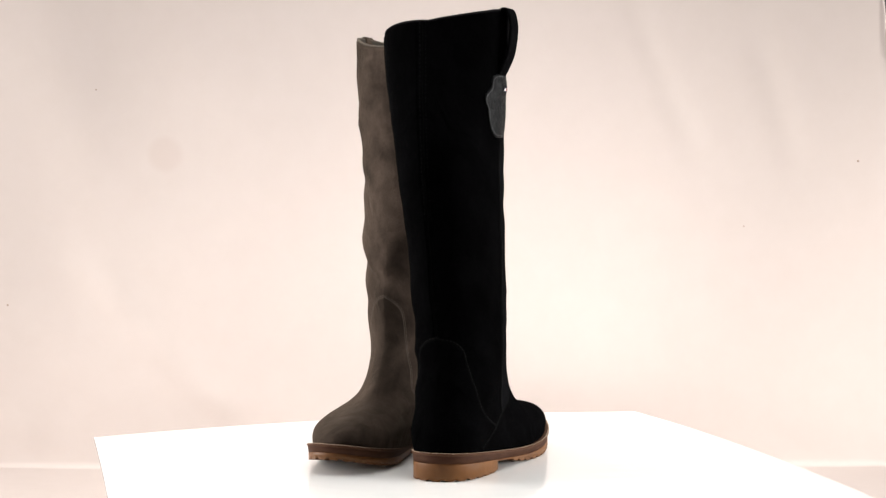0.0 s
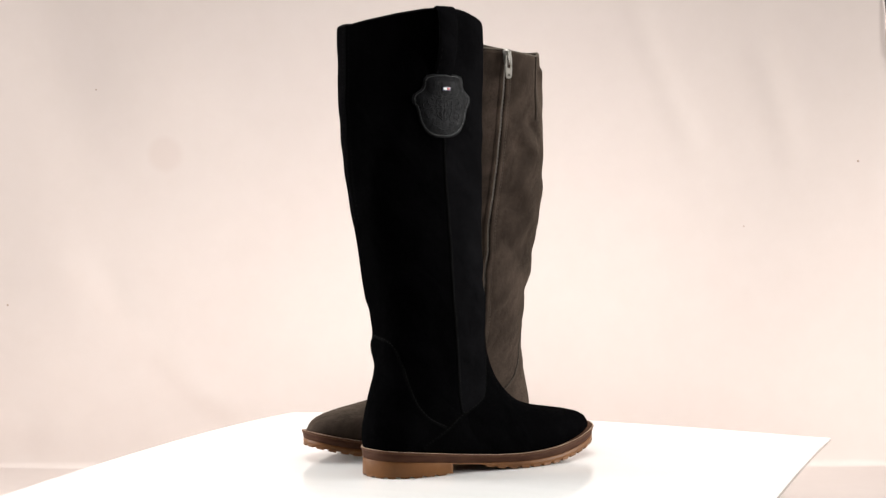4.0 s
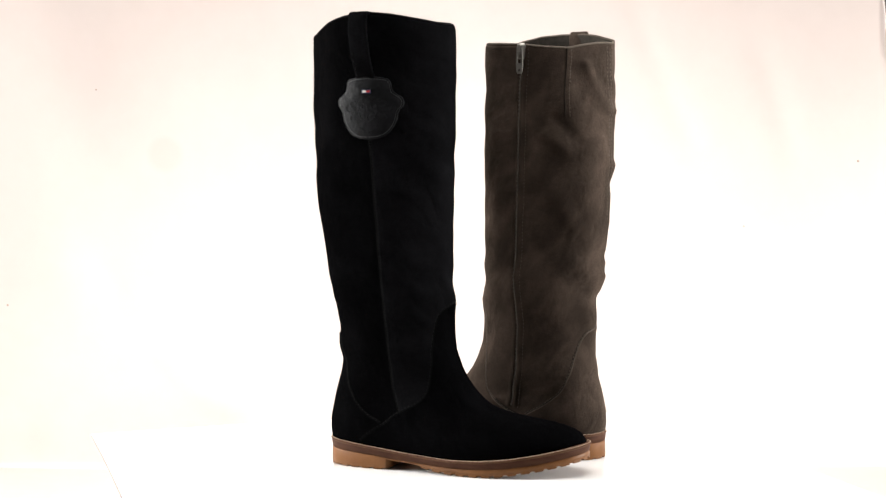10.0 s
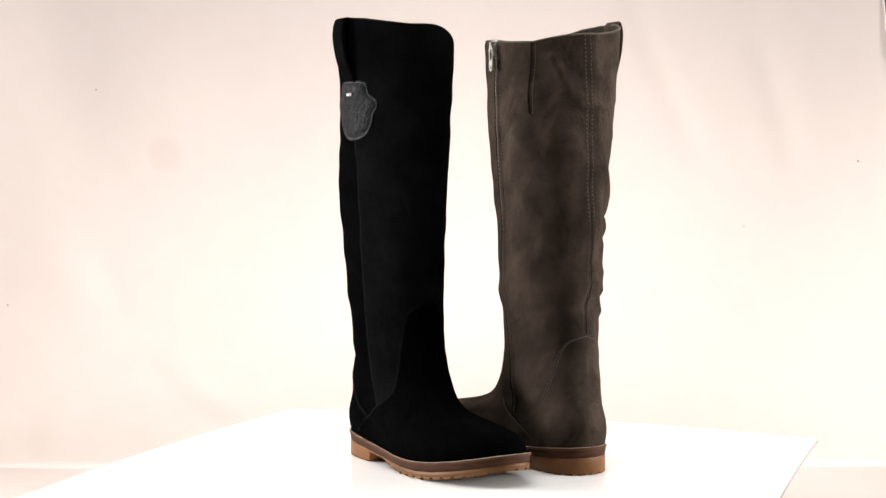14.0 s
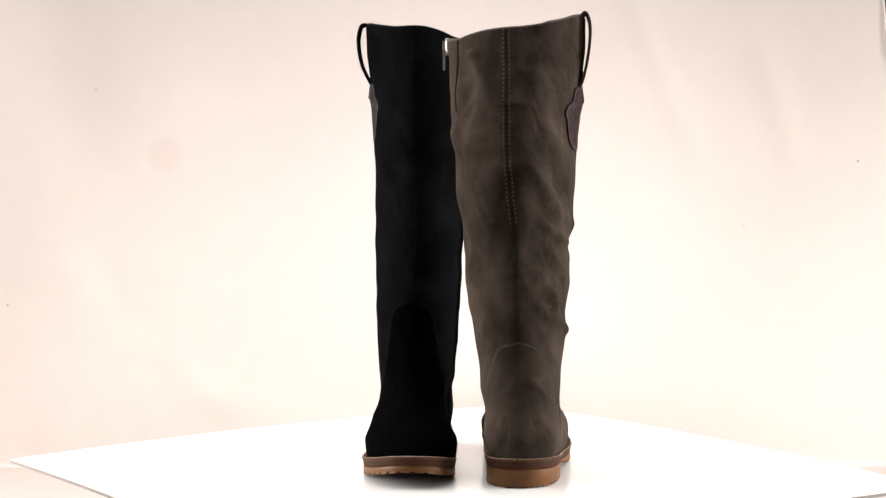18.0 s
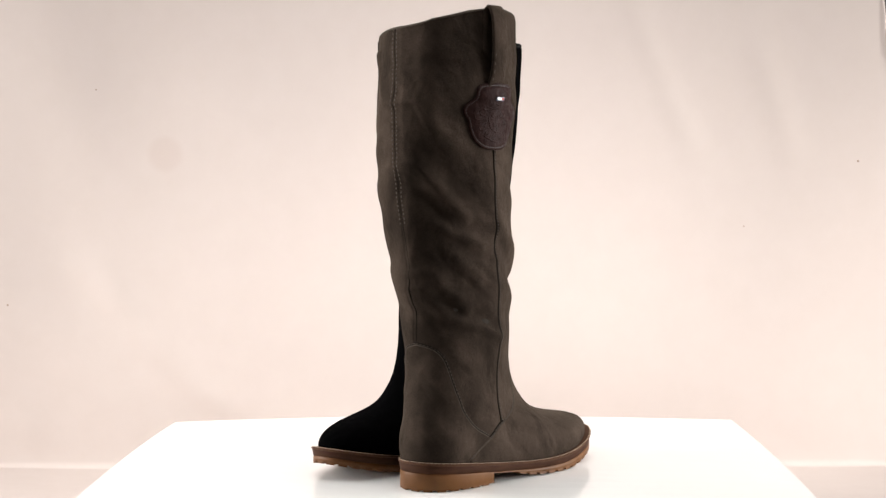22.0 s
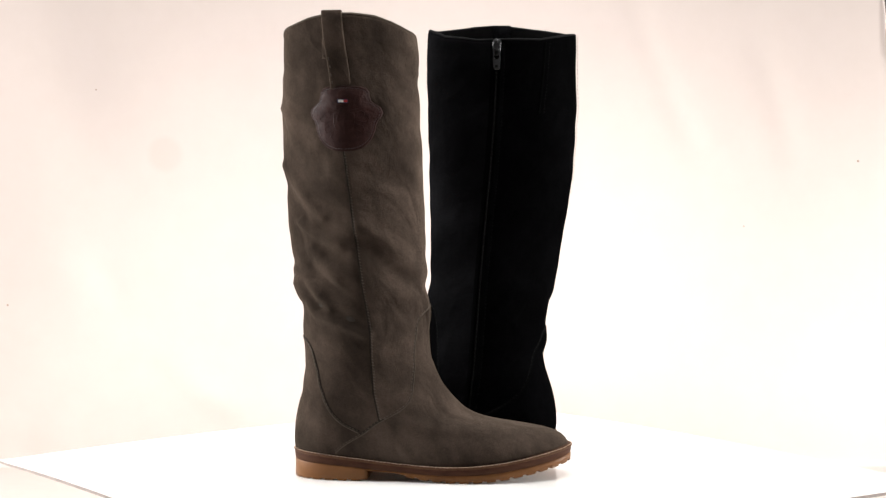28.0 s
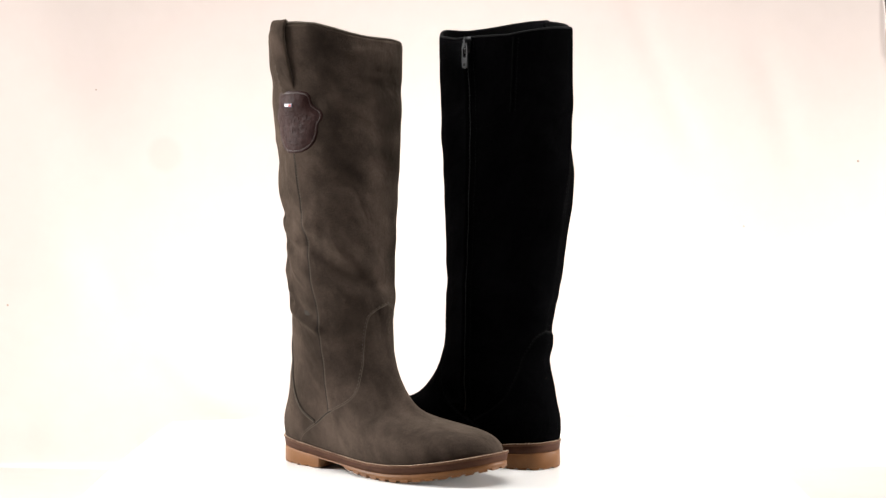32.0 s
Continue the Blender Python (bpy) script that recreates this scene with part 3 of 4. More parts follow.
    # the low and rim heights meet at the two ends
    t = np.concatenate([np.linspace(0, 0.14, 46)[:-1], np.linspace(0.14, 1, 270)])
    Z = lo[None] + (hi - lo)[None] * t[:, None]
    G = sh.point(np.broadcast_to(sd, Z.shape), np.broadcast_to(a, Z.shape), Z)
    cx = 0.055
    topc = np.stack([np.full(cols, cx), np.zeros(cols), hi], 1)
    inward = topc - G[-1]
    inward[:, 2] = 0
    inward /= np.linalg.norm(inward, axis=1)[:, None]
    rim_rows = [G[-1] + inward * dx + np.array([0, 0, dz]) for dx, dz in ((0.0003, 0.0007), (0.0011, 0.0011), (0.0020, 0.0007), (0.0024, -0.0004))]
    part("shaft", G.reshape(-1, 3), grid_faces(len(t), cols, True), SU, root)
    out0 = G[-1] - inward * 0.0004 - np.array([0, 0, 0.0008])
    part("top_edge", np.concatenate([G[-1] - np.array([0, 0, 0.0010]), out0, G[-1] - inward * 0.0002 + np.array([0, 0, 0.0003])] + rim_rows), grid_faces(7, cols, True), RI, root, "raw cut top edge")
    # lining
    tl = np.linspace(0, 1, 26)
    zl = hi[None] - 0.0004 - (hi - 0.075)[None] * tl[:, None]
    L = sh.point(np.broadcast_to(sd, zl.shape), np.broadcast_to(a, zl.shape), zl)
    c = np.stack([np.full(zl.shape, cx), np.zeros(zl.shape), zl], -1)
    dirn = c - L
    dirn /= np.linalg.norm(dirn, axis=-1)[..., None]
    L = L + dirn * 0.0026
    Vl = list(L.reshape(-1, 3)) + [np.array([cx, 0, 0.075])]
    fl = grid_faces(len(tl), cols, True, flip=False) + [((len(tl) - 1) * cols + i, (len(tl) - 1) * cols + (i + 1) % cols, len(tl) * cols) for i in range(cols)]
    part("lining", Vl, fl, LI, root, "dark lining inside the shaft")

    # ---- overlays: toe vamp and heel counter
    def overlay(nm, sides, ztop, off, mat):
        """sides: (side, a) columns in order; ztop: their top heights."""
        s = np.array([q[0] for q in sides], float)
        aa = np.array([q[1] for q in sides], float)
        lo2 = sh.low(s, aa)
        tt = np.linspace(0, 1, 40)
        zz = lo2[None] + (np.maximum(ztop, lo2 + 0.0005) - lo2)[None] * tt[:, None]
        p, nn = sh.frame_at(np.broadcast_to(s, zz.shape), np.broadcast_to(aa, zz.shape), zz)
        g = p + nn * off
        edge_top = p[-1] - nn[-1] * 0.0004
        rows = np.concatenate([g, edge_top[None]])
        left, right = p[:, 0] - nn[:, 0] * 0.0004, p[:, -1] - nn[:, -1] * 0.0004
        left, right = np.concatenate([left, left[-1:]]), np.concatenate([right, right[-1:]])
        rows = np.concatenate([left[:, None], rows, right[:, None]], 1)
        part(nm, rows.reshape(-1, 3), grid_faces(rows.shape[0], rows.shape[1]), mat, root)
        E, M = p[-1], nn[-1]
        T = np.gradient(E, axis=0)
        T /= np.linalg.norm(T, axis=1)[:, None] + 1e-12
        B = np.cross(M, T)
        sg = np.sign((B * np.array([0, 0, 1.0])).sum(1).mean())
        # dark strip outside the overlap: its edge shadow put in as colour
        v, f = sweep(E + B * sg * 0.0007, M, ((-0.0008, 0.0), (-0.0004, 0.00075), (0.0008, 0.0006), (0.0017, -0.0002)))
        part(nm + "_seam_shade", v, f, SE, root)
        v, f = sweep(E - B * sg * 0.0001, M, ((-0.0006, off - 0.0002), (-0.0004, off + 0.00012), (0.0002, off + 0.0001), (0.0004, off - 0.0006)))
        part(nm + "_edge", v, f, LP, root)
        return E + M * off, M

    vo = np.array([(0.0425, .0290), (.0540, .0395), (.0654, .0464), (.0857, .0590), (.1000, .0655), (.1086, .0717), (.1122, .0818), (.1129, .107), (.1136, .1324), (.1143, .1430), (.1165, .1510), (.1205, .1560), (.1240, .1595)])
    vi = np.array([(.0500, .0290), (.0620, .0380), (.0780, .0455), (.0950, .0515), (.1070, .0580), (.1140, .0665), (.1152, .0780), (.1154, .0950), (.1156, .1150), (.1160, .1350), (.1172, .1470), (.1205, .1545), (.1240, .1595)])

    def border(side, pts, k):
        aa = np.array([float(sh.at(side, x, z)) for x, z in pts])
        aa[-1] = 1.0
        aa = np.maximum.accumulate(aa + np.arange(len(aa)) * 1e-6)
        d = np.concatenate([[0], np.cumsum(np.hypot(np.diff(aa) * 0.12, np.diff(pts[:, 1])))])
        s = np.linspace(0, d[-1], k)
        return rounded(np.interp(s, d, aa)), rounded(np.interp(s, d, pts[:, 1]))
    ao, zo = border(-1, vo, 70)
    ai, zi = border(1, vi, 70)
    sides = [(-1, q) for q in ao] + [(1, q) for q in ai[::-1][1:]]
    P, N = overlay("vamp", sides, np.concatenate([zo, zi[::-1][1:]]), 0.0014, SU)
    v, f = stitch_run(P, N, 0.0034, 0.0020, 0.00030, 0.0014, 0.0002)
    part("vamp_stitching", v, f, TH, root, kind="stuff")
    co = np.array([(.0080, .1310), (.0151, .1280), (.0206, .1200), (.0240, .1074), (.0274, .0922), (.0318, .0770), (.0418, .0617), (.0553, .0515), (.0640, .0475)])
    ci = np.array([(.0080, .1310), (.0150, .1270), (.0205, .1145), (.0245, .0980), (.0300, .0800), (.0360, .0690), (.0485, .0600), (.0600, .0525), (.0720, .0455)])

    def border_back(side, pts, k):
        aa = np.array([float(sh.at(side, x, z)) for x, z in pts])
        aa[0] = 0.0
        aa = np.maximum.accumulate(aa + np.arange(len(aa)) * 1e-6)
        d = np.concatenate([[0], np.cumsum(np.hypot(np.diff(aa) * 0.12, np.diff(pts[:, 1])))])
        s = np.linspace(0, d[-1], k)
        return rounded(np.interp(s, d, aa)), rounded(np.interp(s, d, pts[:, 1]))
    ao, zo = border_back(-1, co, 60)
    ai, zi = border_back(1, ci, 60)
    sides = [(1, q) for q in ai[::-1]] + [(-1, q) for q in ao[1:]]
    P, N = overlay("counter", sides, np.concatenate([zi[::-1], zo[1:]]), 0.0011, SU)
    v, f = stitch_run(P, N, 0.0034, 0.0020, 0.00030, 0.0014, 0.0002)
    part("counter_stitching", v, f, TH, root, kind="stuff")

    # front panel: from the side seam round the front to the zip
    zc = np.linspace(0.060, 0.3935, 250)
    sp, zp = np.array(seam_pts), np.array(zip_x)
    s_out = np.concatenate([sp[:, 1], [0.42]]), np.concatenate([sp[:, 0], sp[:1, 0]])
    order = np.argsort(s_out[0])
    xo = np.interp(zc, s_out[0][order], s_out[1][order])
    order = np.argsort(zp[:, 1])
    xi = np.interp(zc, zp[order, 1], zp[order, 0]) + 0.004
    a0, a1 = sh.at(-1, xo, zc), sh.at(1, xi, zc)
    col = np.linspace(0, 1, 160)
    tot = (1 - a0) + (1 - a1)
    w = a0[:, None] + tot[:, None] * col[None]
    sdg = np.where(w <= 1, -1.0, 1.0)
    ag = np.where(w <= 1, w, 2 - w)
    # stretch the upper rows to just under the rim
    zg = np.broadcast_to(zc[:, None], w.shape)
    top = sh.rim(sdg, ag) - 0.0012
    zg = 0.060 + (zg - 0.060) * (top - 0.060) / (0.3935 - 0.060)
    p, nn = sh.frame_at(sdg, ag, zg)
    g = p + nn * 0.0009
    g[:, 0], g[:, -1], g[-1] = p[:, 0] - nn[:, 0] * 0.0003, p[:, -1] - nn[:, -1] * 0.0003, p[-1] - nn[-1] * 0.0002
    # lighter suede copy: the light this panel catches is in its colour
    part("front_panel", g.reshape(-1, 3), grid_faces(*w.shape), FR, root, "front panel in lighter suede, with light on the nap put into its colour")
    # inner back panel: from the back seam to the zip
    a1 = sh.at(1, xi - 0.008, zc)

    def back_at(z):
        """Where the back seam runs at height z: above 0 on the inner half."""
        return np.interp(z, [q[0] for q in back_pts], [q[1] for q in back_pts])
    a0 = np.maximum(back_at(zc), 0.03 * a1)
    ag = a0[:, None] + (a1 - a0)[:, None] * np.linspace(0, 1, 90)[None]
    top = sh.rim(1.0, ag) - 0.0012
    zg = 0.060 + (zc[:, None] - 0.060) * (top - 0.060) / (0.3935 - 0.060)
    p, nn = sh.frame_at(np.ones(ag.shape), ag, zg)
    g = p + nn * 0.0004
    g[:, 0], g[:, -1], g[-1] = p[:, 0] - nn[:, 0] * 0.0003, p[:, -1] - nn[:, -1] * 0.0003, p[-1] - nn[-1] * 0.0002
    part("inner_panel", g.reshape(-1, 3), grid_faces(*ag.shape, flip=True), SU, root)

    # ---- seams on the shaft
    def line(side, pts, k=60):
        pts = np.array(pts)
        d = np.concatenate([[0], np.cumsum(np.hypot(np.diff(pts[:, 0]), np.diff(pts[:, 1])))])
        s = np.linspace(0, d[-1], k)
        x, z = np.interp(s, d, pts[:, 0]), np.interp(s, d, pts[:, 1])
        return sh.frame_at(np.full(k, side), sh.at(side, x, z), z)

    def seam(nm, P, N, stitch_side, w=0.0007, rise=0.0006, thick=0.0004, lift=0.0008, skip=0, slant=0.0, step=0.0032):
        v, f = sweep(P, N, ((-w, -0.0004), (-w * 0.6, rise * 0.6), (w * 0.2, rise), (w, -0.0004)))
        part(nm, v, f, SE, root)
        if stitch_side:
            vs, fs = [], []
            for q in stitch_side:
                a2, b2 = stitch_run(P[skip:], N[skip:], step, 0.0021, thick, q, lift, slant)
                k = len(vs)
                vs, fs = vs + a2, fs + [tuple(k + i for i in t) for t in b2]
            part("seam_stitching", vs, fs, TH, root, kind="stuff")
    P, N = line(-1, seam_pts, 90)
    seam("side_seam_shade", P, N, (0.0012,), 0.0011, 0.0008, 0.00045, 0.0009, 0, 0.95, 0.0027)
    # back seam with a double row of stitches
    zz = np.linspace(0.1315, float(sh.rim(-1, 0.0)) - 0.001, 80)
    ab = back_at(zz)
    P, N = sh.frame_at(np.where(ab < 0, -1.0, 1.0), np.abs(ab), zz)
    seam("back_seam_shade", P, N, (-0.0027, 0.0027), 0.0005, 0.0003, 0.0005 if ME is STEEL else 0.0003, 0.0005 if ME is STEEL else 0.0, 30, 0.0, 0.0038)
    # dart
    P, N = line(1, dart, 40)
    seam("dart_seam_shade", P, N, (0.0044,), 0.0011, 0.0015, 0.0003)

    # ---- zip
    P, N = line(1, zip_x, 120)
    v, f = sweep(P, N, ((-0.0042, -0.0006), (-0.0036, 0.0003), (0.0036, 0.0003), (0.0042, -0.0006)))
    part("zip_tape", v, f, TA, root, "dark zip tape")
    for s in (-1, 1):
        v, f = sweep(P, N, ((s * 0.0009, -0.0004), (s * 0.0010, 0.0012), (s * 0.0018, 0.0019), (s * 0.0046, 0.0015), (s * 0.0074, -0.0004)))
        part("zip_flap", v, f if s > 0 else [q[::-1] for q in f], SU, root)
    a2, b2 = stitch_run(P, N, 0.0034, 0.0020, 0.00028, 0.0072, 0.0009)
    part("zip_stitching", a2, b2, TH, root, kind="stuff")
    P2, N2 = resample(P, N, 0.0019)
    T2 = np.gradient(P2, axis=0)
    T2 /= np.linalg.norm(T2, axis=1)[:, None]
    v, f = [], []
    for i, (p, nn, tt) in enumerate(zip(P2, N2, T2)):
        b = np.cross(nn, tt)
        box_of(v, f, p + nn * 0.0006 + b * (0.0006 if i % 2 else -0.0006), b * 0.0008, tt * 0.00085, nn * 0.0005)
    part("zip_teeth", v, f, TEETH if ME is STEEL else TA, root, kind="stuff", smooth=False)
    p, nn = P[0] - np.array([0, 0, 0.0035]), N[0]
    tt = np.array([0, 0, -1.0])
    nn = nn - tt * nn.dot(tt)
    nn /= np.linalg.norm(nn)
    b = np.cross(nn, tt)
    v, f = [], []
    prof = ((-0.0075, 0.0030), (-0.0045, 0.0046), (0.000, 0.0044), (0.005, 0.0034), (0.0075, 0.0026))
    for s, w in prof:
        for sx, sn in ((-1, 0.0002), (-0.85, 0.0030), (0, 0.0036), (0.85, 0.0030), (1, 0.0002)):
            v.append(p + tt * s + b * sx * w + nn * sn)
    f = grid_faces(5, 5) + [(0, 1, 2, 3, 4)[::-1], (20, 21, 22, 23, 24)]
    slider = part("zip_slider", v, f, ME if ME is STEEL else DARK_METAL, root, "metal zip slider")
    v, f = [], []
    box_of(v, f, p + nn * 0.0048 - tt * 0.001, b * 0.0012, tt * 0.0042, nn * 0.0014)
    part("bridge", v, f, ME, slider, smooth=False)
    # pull: flat plate with a window, narrowing to the end
    outer = [(-0.0026, -0.002), (0.0026, -0.002), (0.0033, 0.003), (0.0034, 0.013), (0.0028, 0.0198), (0.0018, 0.0212), (-0.0018, 0.0212), (-0.0028, 0.0198), (-0.0034, 0.013), (-0.0033, 0.003)]
    hole = [(-0.0016, 0.001), (0.0016, 0.001), (0.0022, 0.003), (0.0021, 0.0095), (0.0017, 0.0110), (0.0010, 0.0116), (-0.0010, 0.0116), (-0.0017, 0.0110), (-0.0021, 0.0095), (-0.0022, 0.003)]
    v = []
    for ringp, h in ((outer, 0.0042), (outer, 0.0056), (hole, 0.0056), (hole, 0.0042)):
        v += [p + b * x + tt * y + nn * h for x, y in ringp]
    f = grid_faces(4, 10, True) + [(30 + i, 30 + (i + 1) % 10, (i + 1) % 10, i) for i in range(10)]
    pull = part("zip_pull", v, f, ME, root, "metal zip pull with a window", smooth=False)
    v, f = [], []
    box_of(v, f, p + tt * 0.0180 + nn * 0.0057, b * 0.0012, tt * 0.0012, nn * 0.0002)
    part("pull_hole", v, f, TA, pull, smooth=False)

    # ---- leather patch, flag and loop
    px, pz = patch_at
    half = [(0.0, 0.0), (.009, .0006), (.0155, .0030), (.0205, .0070), (.0240, .0120), (.0265, .0180), (.0274, .0232), (.0288, .0272), (.0320, .0306), (.0328, .0345), (.0314, .0385), (.0270, .0412), (.0236, .0438), (.0222, .0475), (.0217, .0522), (.0193, .0555), (.012, .0571), (0.0, .0576)]
    outl = half + [(-0.94 * x, z) for x, z in half[-2:0:-1]]

    def on_patch(dx, dz, h):
        x, z = px + dx, pz + dz
        q, nn2 = sh.frame_at(np.array([-1.0]), np.array([float(sh.at(-1, x, z))]), np.array([z]))
        # it bulges over the end of the loop below its top edge
        h = h + (0.0026 * math.exp(-((dz - 0.0455) / 0.0075) ** 2) * math.exp(-(dx / 0.017) ** 4) if h > 0 else 0)
        return q[0] + nn2[0] * h, nn2[0]
    cz = 0.030
    v, f = [], []
    rings = ((1.0, -0.0004), (1.0, 0.0012), (0.965, 0.0017), (0.93, 0.0013), (0.90, 0.0018), (0.6, 0.0019), (0.3, 0.0019))
    m = len(outl)
    for k, h in rings:
        for x, z in outl:
            v.append(on_patch(x * k, cz + (z - cz) * k, h)[0])
    v.append(on_patch(0, cz, 0.0019)[0])
    f = grid_faces(len(rings), m, True, flip=False) + [((len(rings) - 1) * m + i, (len(rings) - 1) * m + (i + 1) % m, len(rings) * m) for i in range(m)]
    patch = part("leather_patch", v, f, PA, root, "embossed leather crest patch")
    pq = [on_patch(x * 0.93, cz + (z - cz) * 0.93, 0.0013) for x, z in outl + outl[:1]]
    v, f = stitch_run(np.array([q[0] for q in pq]), np.array([q[1] for q in pq]), 0.0026, 0.0019, 0.00035, 0, 0.0002)
    part("patch_stitching", v, f, PT, patch, kind="stuff")
    # raised crest lines: plain strokes
    strokes = [[(-.012, .0375), (-.006, .0355), (0, .0362), (.006, .0355), (.012, .0375)],
               [(-.0085, .0335), (-.0085, .025), (-.0065, .0195), (0, .0150), (.0065, .0195), (.0085, .025), (.0085, .0335), (-.0085, .0335)],
               [(0, .0335), (0, .0150)], [(-.0085, .0265), (.0085, .0265)],
               [(-.0045, .0315), (-.0060, .0295), (-.0040, .0285)], [(.0040, .0315), (.0030, .0295), (.0055, .0285)], [(-.0040, .0235), (-.0025, .0205)], [(.0040, .0235), (.0025, .0205)]]
    for sg in (-1, 1):
        strokes += [[(sg * x, z) for x, z in st] for st in (
            [(.0105, .034), (.0145, .0355), (.0175, .0335), (.0160, .0300), (.0125, .0295)],
            [(.0190, .0320), (.0215, .0300), (.0205, .0265), (.0165, .0255), (.0120, .0270)],
            [(.0110, .0235), (.0155, .0225), (.0175, .0195), (.0150, .0165), (.0115, .0185)],
            [(.0095, .0160), (.0120, .0125), (.0075, .0095), (.0035, .0115)])]
    strokes += [[(-.0085, .0110), (-.004, .0080), (0, .0070), (.004, .0080), (.0085, .0110)], [(-.0030, .0400), (0, .0385), (.0030, .0400)]]
    for st in strokes:
        st = np.array(st)
        s = np.linspace(0, len(st) - 1, 6 * (len(st) - 1) + 1)
        xs, zs = np.interp(s, range(len(st)), st[:, 0]), np.interp(s, range(len(st)), st[:, 1])
        pq = [on_patch(x, z, 0.0018) for x, z in zip(xs, zs)]
        v, f = sweep(np.array([q[0] for q in pq]), np.array([q[1] for q in pq]), ((-0.0008, -0.0003), (-0.0003, 0.0003), (0.0003, 0.0003), (0.0008, -0.0003)))
        part("emboss", v, f, PA, patch)
    # flag: navy bars above and below, white and red halves
    for nm, x0, x1, z0, z1, mt in (("flag_bar", -.0040, .0040, .0452, .0459, FLAG_NAVY), ("flag_bar", -.0040, .0040, .0425, .0432, FLAG_NAVY), ("flag_bar", -.0040, -.0033, .0432, .0452, FLAG_NAVY),
                                   ("flag_bar", .0033, .0040, .0432, .0452, FLAG_NAVY), ("flag_white", -.0033, .0, .0432, .0452, FLAG_WHITE), ("flag_red", .0, .0033, .0432, .0452, FLAG_RED)):
        v = [on_patch(x, z, h)[0] for h in (0.0018, 0.0026) for x, z in ((x0, z0), (x1, z0), (x1, z1), (x0, z1))]
        part(nm, v, [(0, 1, 5, 4), (1, 2, 6, 5), (2, 3, 7, 6), (3, 0, 4, 7), (4, 5, 6, 7)], mt, patch, smooth=False)
    # loop: a strap from under the patch over the rim and down inside
    lp = np.array(loop_pts)
    s = np.linspace(0, len(lp) - 1, 60)
    k = np.arange(len(lp))
    y, z, xm = (np.interp(s, k, lp[:, i]) for i in range(3))
    for _ in range(3):
        for q in (y, z, xm):
            q[1:-1] = (q[:-2] + 2 * q[1:-1] + q[2:]) / 4
    tz, ty = np.gradient(z), np.gradient(y)
    ln = np.hypot(tz, ty)
    ny, nz = -tz / ln, ty / ln
    v = []
    hw, th = 0.0091, 0.0011
    for i in range(60):
        for dx, dn in ((-hw, -th), (-hw, th * 0.7), (-hw + 0.0012, th * 1.3), (hw - 0.0012, th * 1.3), (hw, th * 0.7), (hw, -th)):
            v.append((xm[i] + dx, y[i] + ny[i] * dn, z[i] + nz[i] * dn))
    # the loop's lit look comes from the same lighter suede copy
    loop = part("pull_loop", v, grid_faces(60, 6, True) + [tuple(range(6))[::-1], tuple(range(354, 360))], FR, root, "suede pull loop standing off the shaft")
    P = np.stack([xm - hw + 0.0022, y + ny * th * 1.4, z + nz * th * 1.4], 1)
    N = np.stack([np.zeros(60), ny, nz], 1)
    v, f = stitch_run(P[4:20], N[4:20], 0.0070, 0.0028, 0.0004, 0.0, 0.0001)
    part("loop_stitching", v, f, TH, loop, kind="stuff")
    return root


FOOT_FRONT = ((.020, .2470), (.030, .2500), (.0345, .2498), (.039, .2470), (.0425, .2425), (.0452, .2350), (.0475, .2250), (.0500, .2100), (.0525, .1945), (.0550, .1820), (.0585, .1700), (.0625, .1610), (.0680, .1535), (.0775, .1440), (.0874, .1363), (.0979, .1309), (.1134, .1252))
FOOT_BACK = ((.018, .0050), (.0240, .0042), (.0300, .0026), (.0360, .0014), (.0480, .0018), (.0600, .0036), (.0700, .0058), (.0824, .0098))


BLACK_FULL = ((2.09, 2.04, 2.41, 2.44, 2.50, 2.15, 2.15, 2.15), (2.05, 2.05, 2.01, 1.94, 1.86, 1.78, 1.69, 1.70), (2.07, 1.91, 1.79, 1.63, 1.85, 2.11, 2.16, 2.17), (2.10, 1.85, 1.63, 1.88, 1.84, 2.02, 1.85, 1.87))
GREY_FULL = ((2.04, 2.01, 1.66, 1.61, 1.76, 1.74, 2.34, 2.58), (1.60, 1.57, 1.71, 1.99, 1.95, 2.13, 2.15, 2.16), (2.17, 2.17, 2.07, 2.04, 2.39, 2.27, 1.88, 1.67), (1.57, 1.68, 1.59, 2.02, 2.23, 2.58, 2.81, 2.90))


def rim_table(lo, hi, pts):
    return [((x - lo) / (hi - lo), z) for x, z in pts]


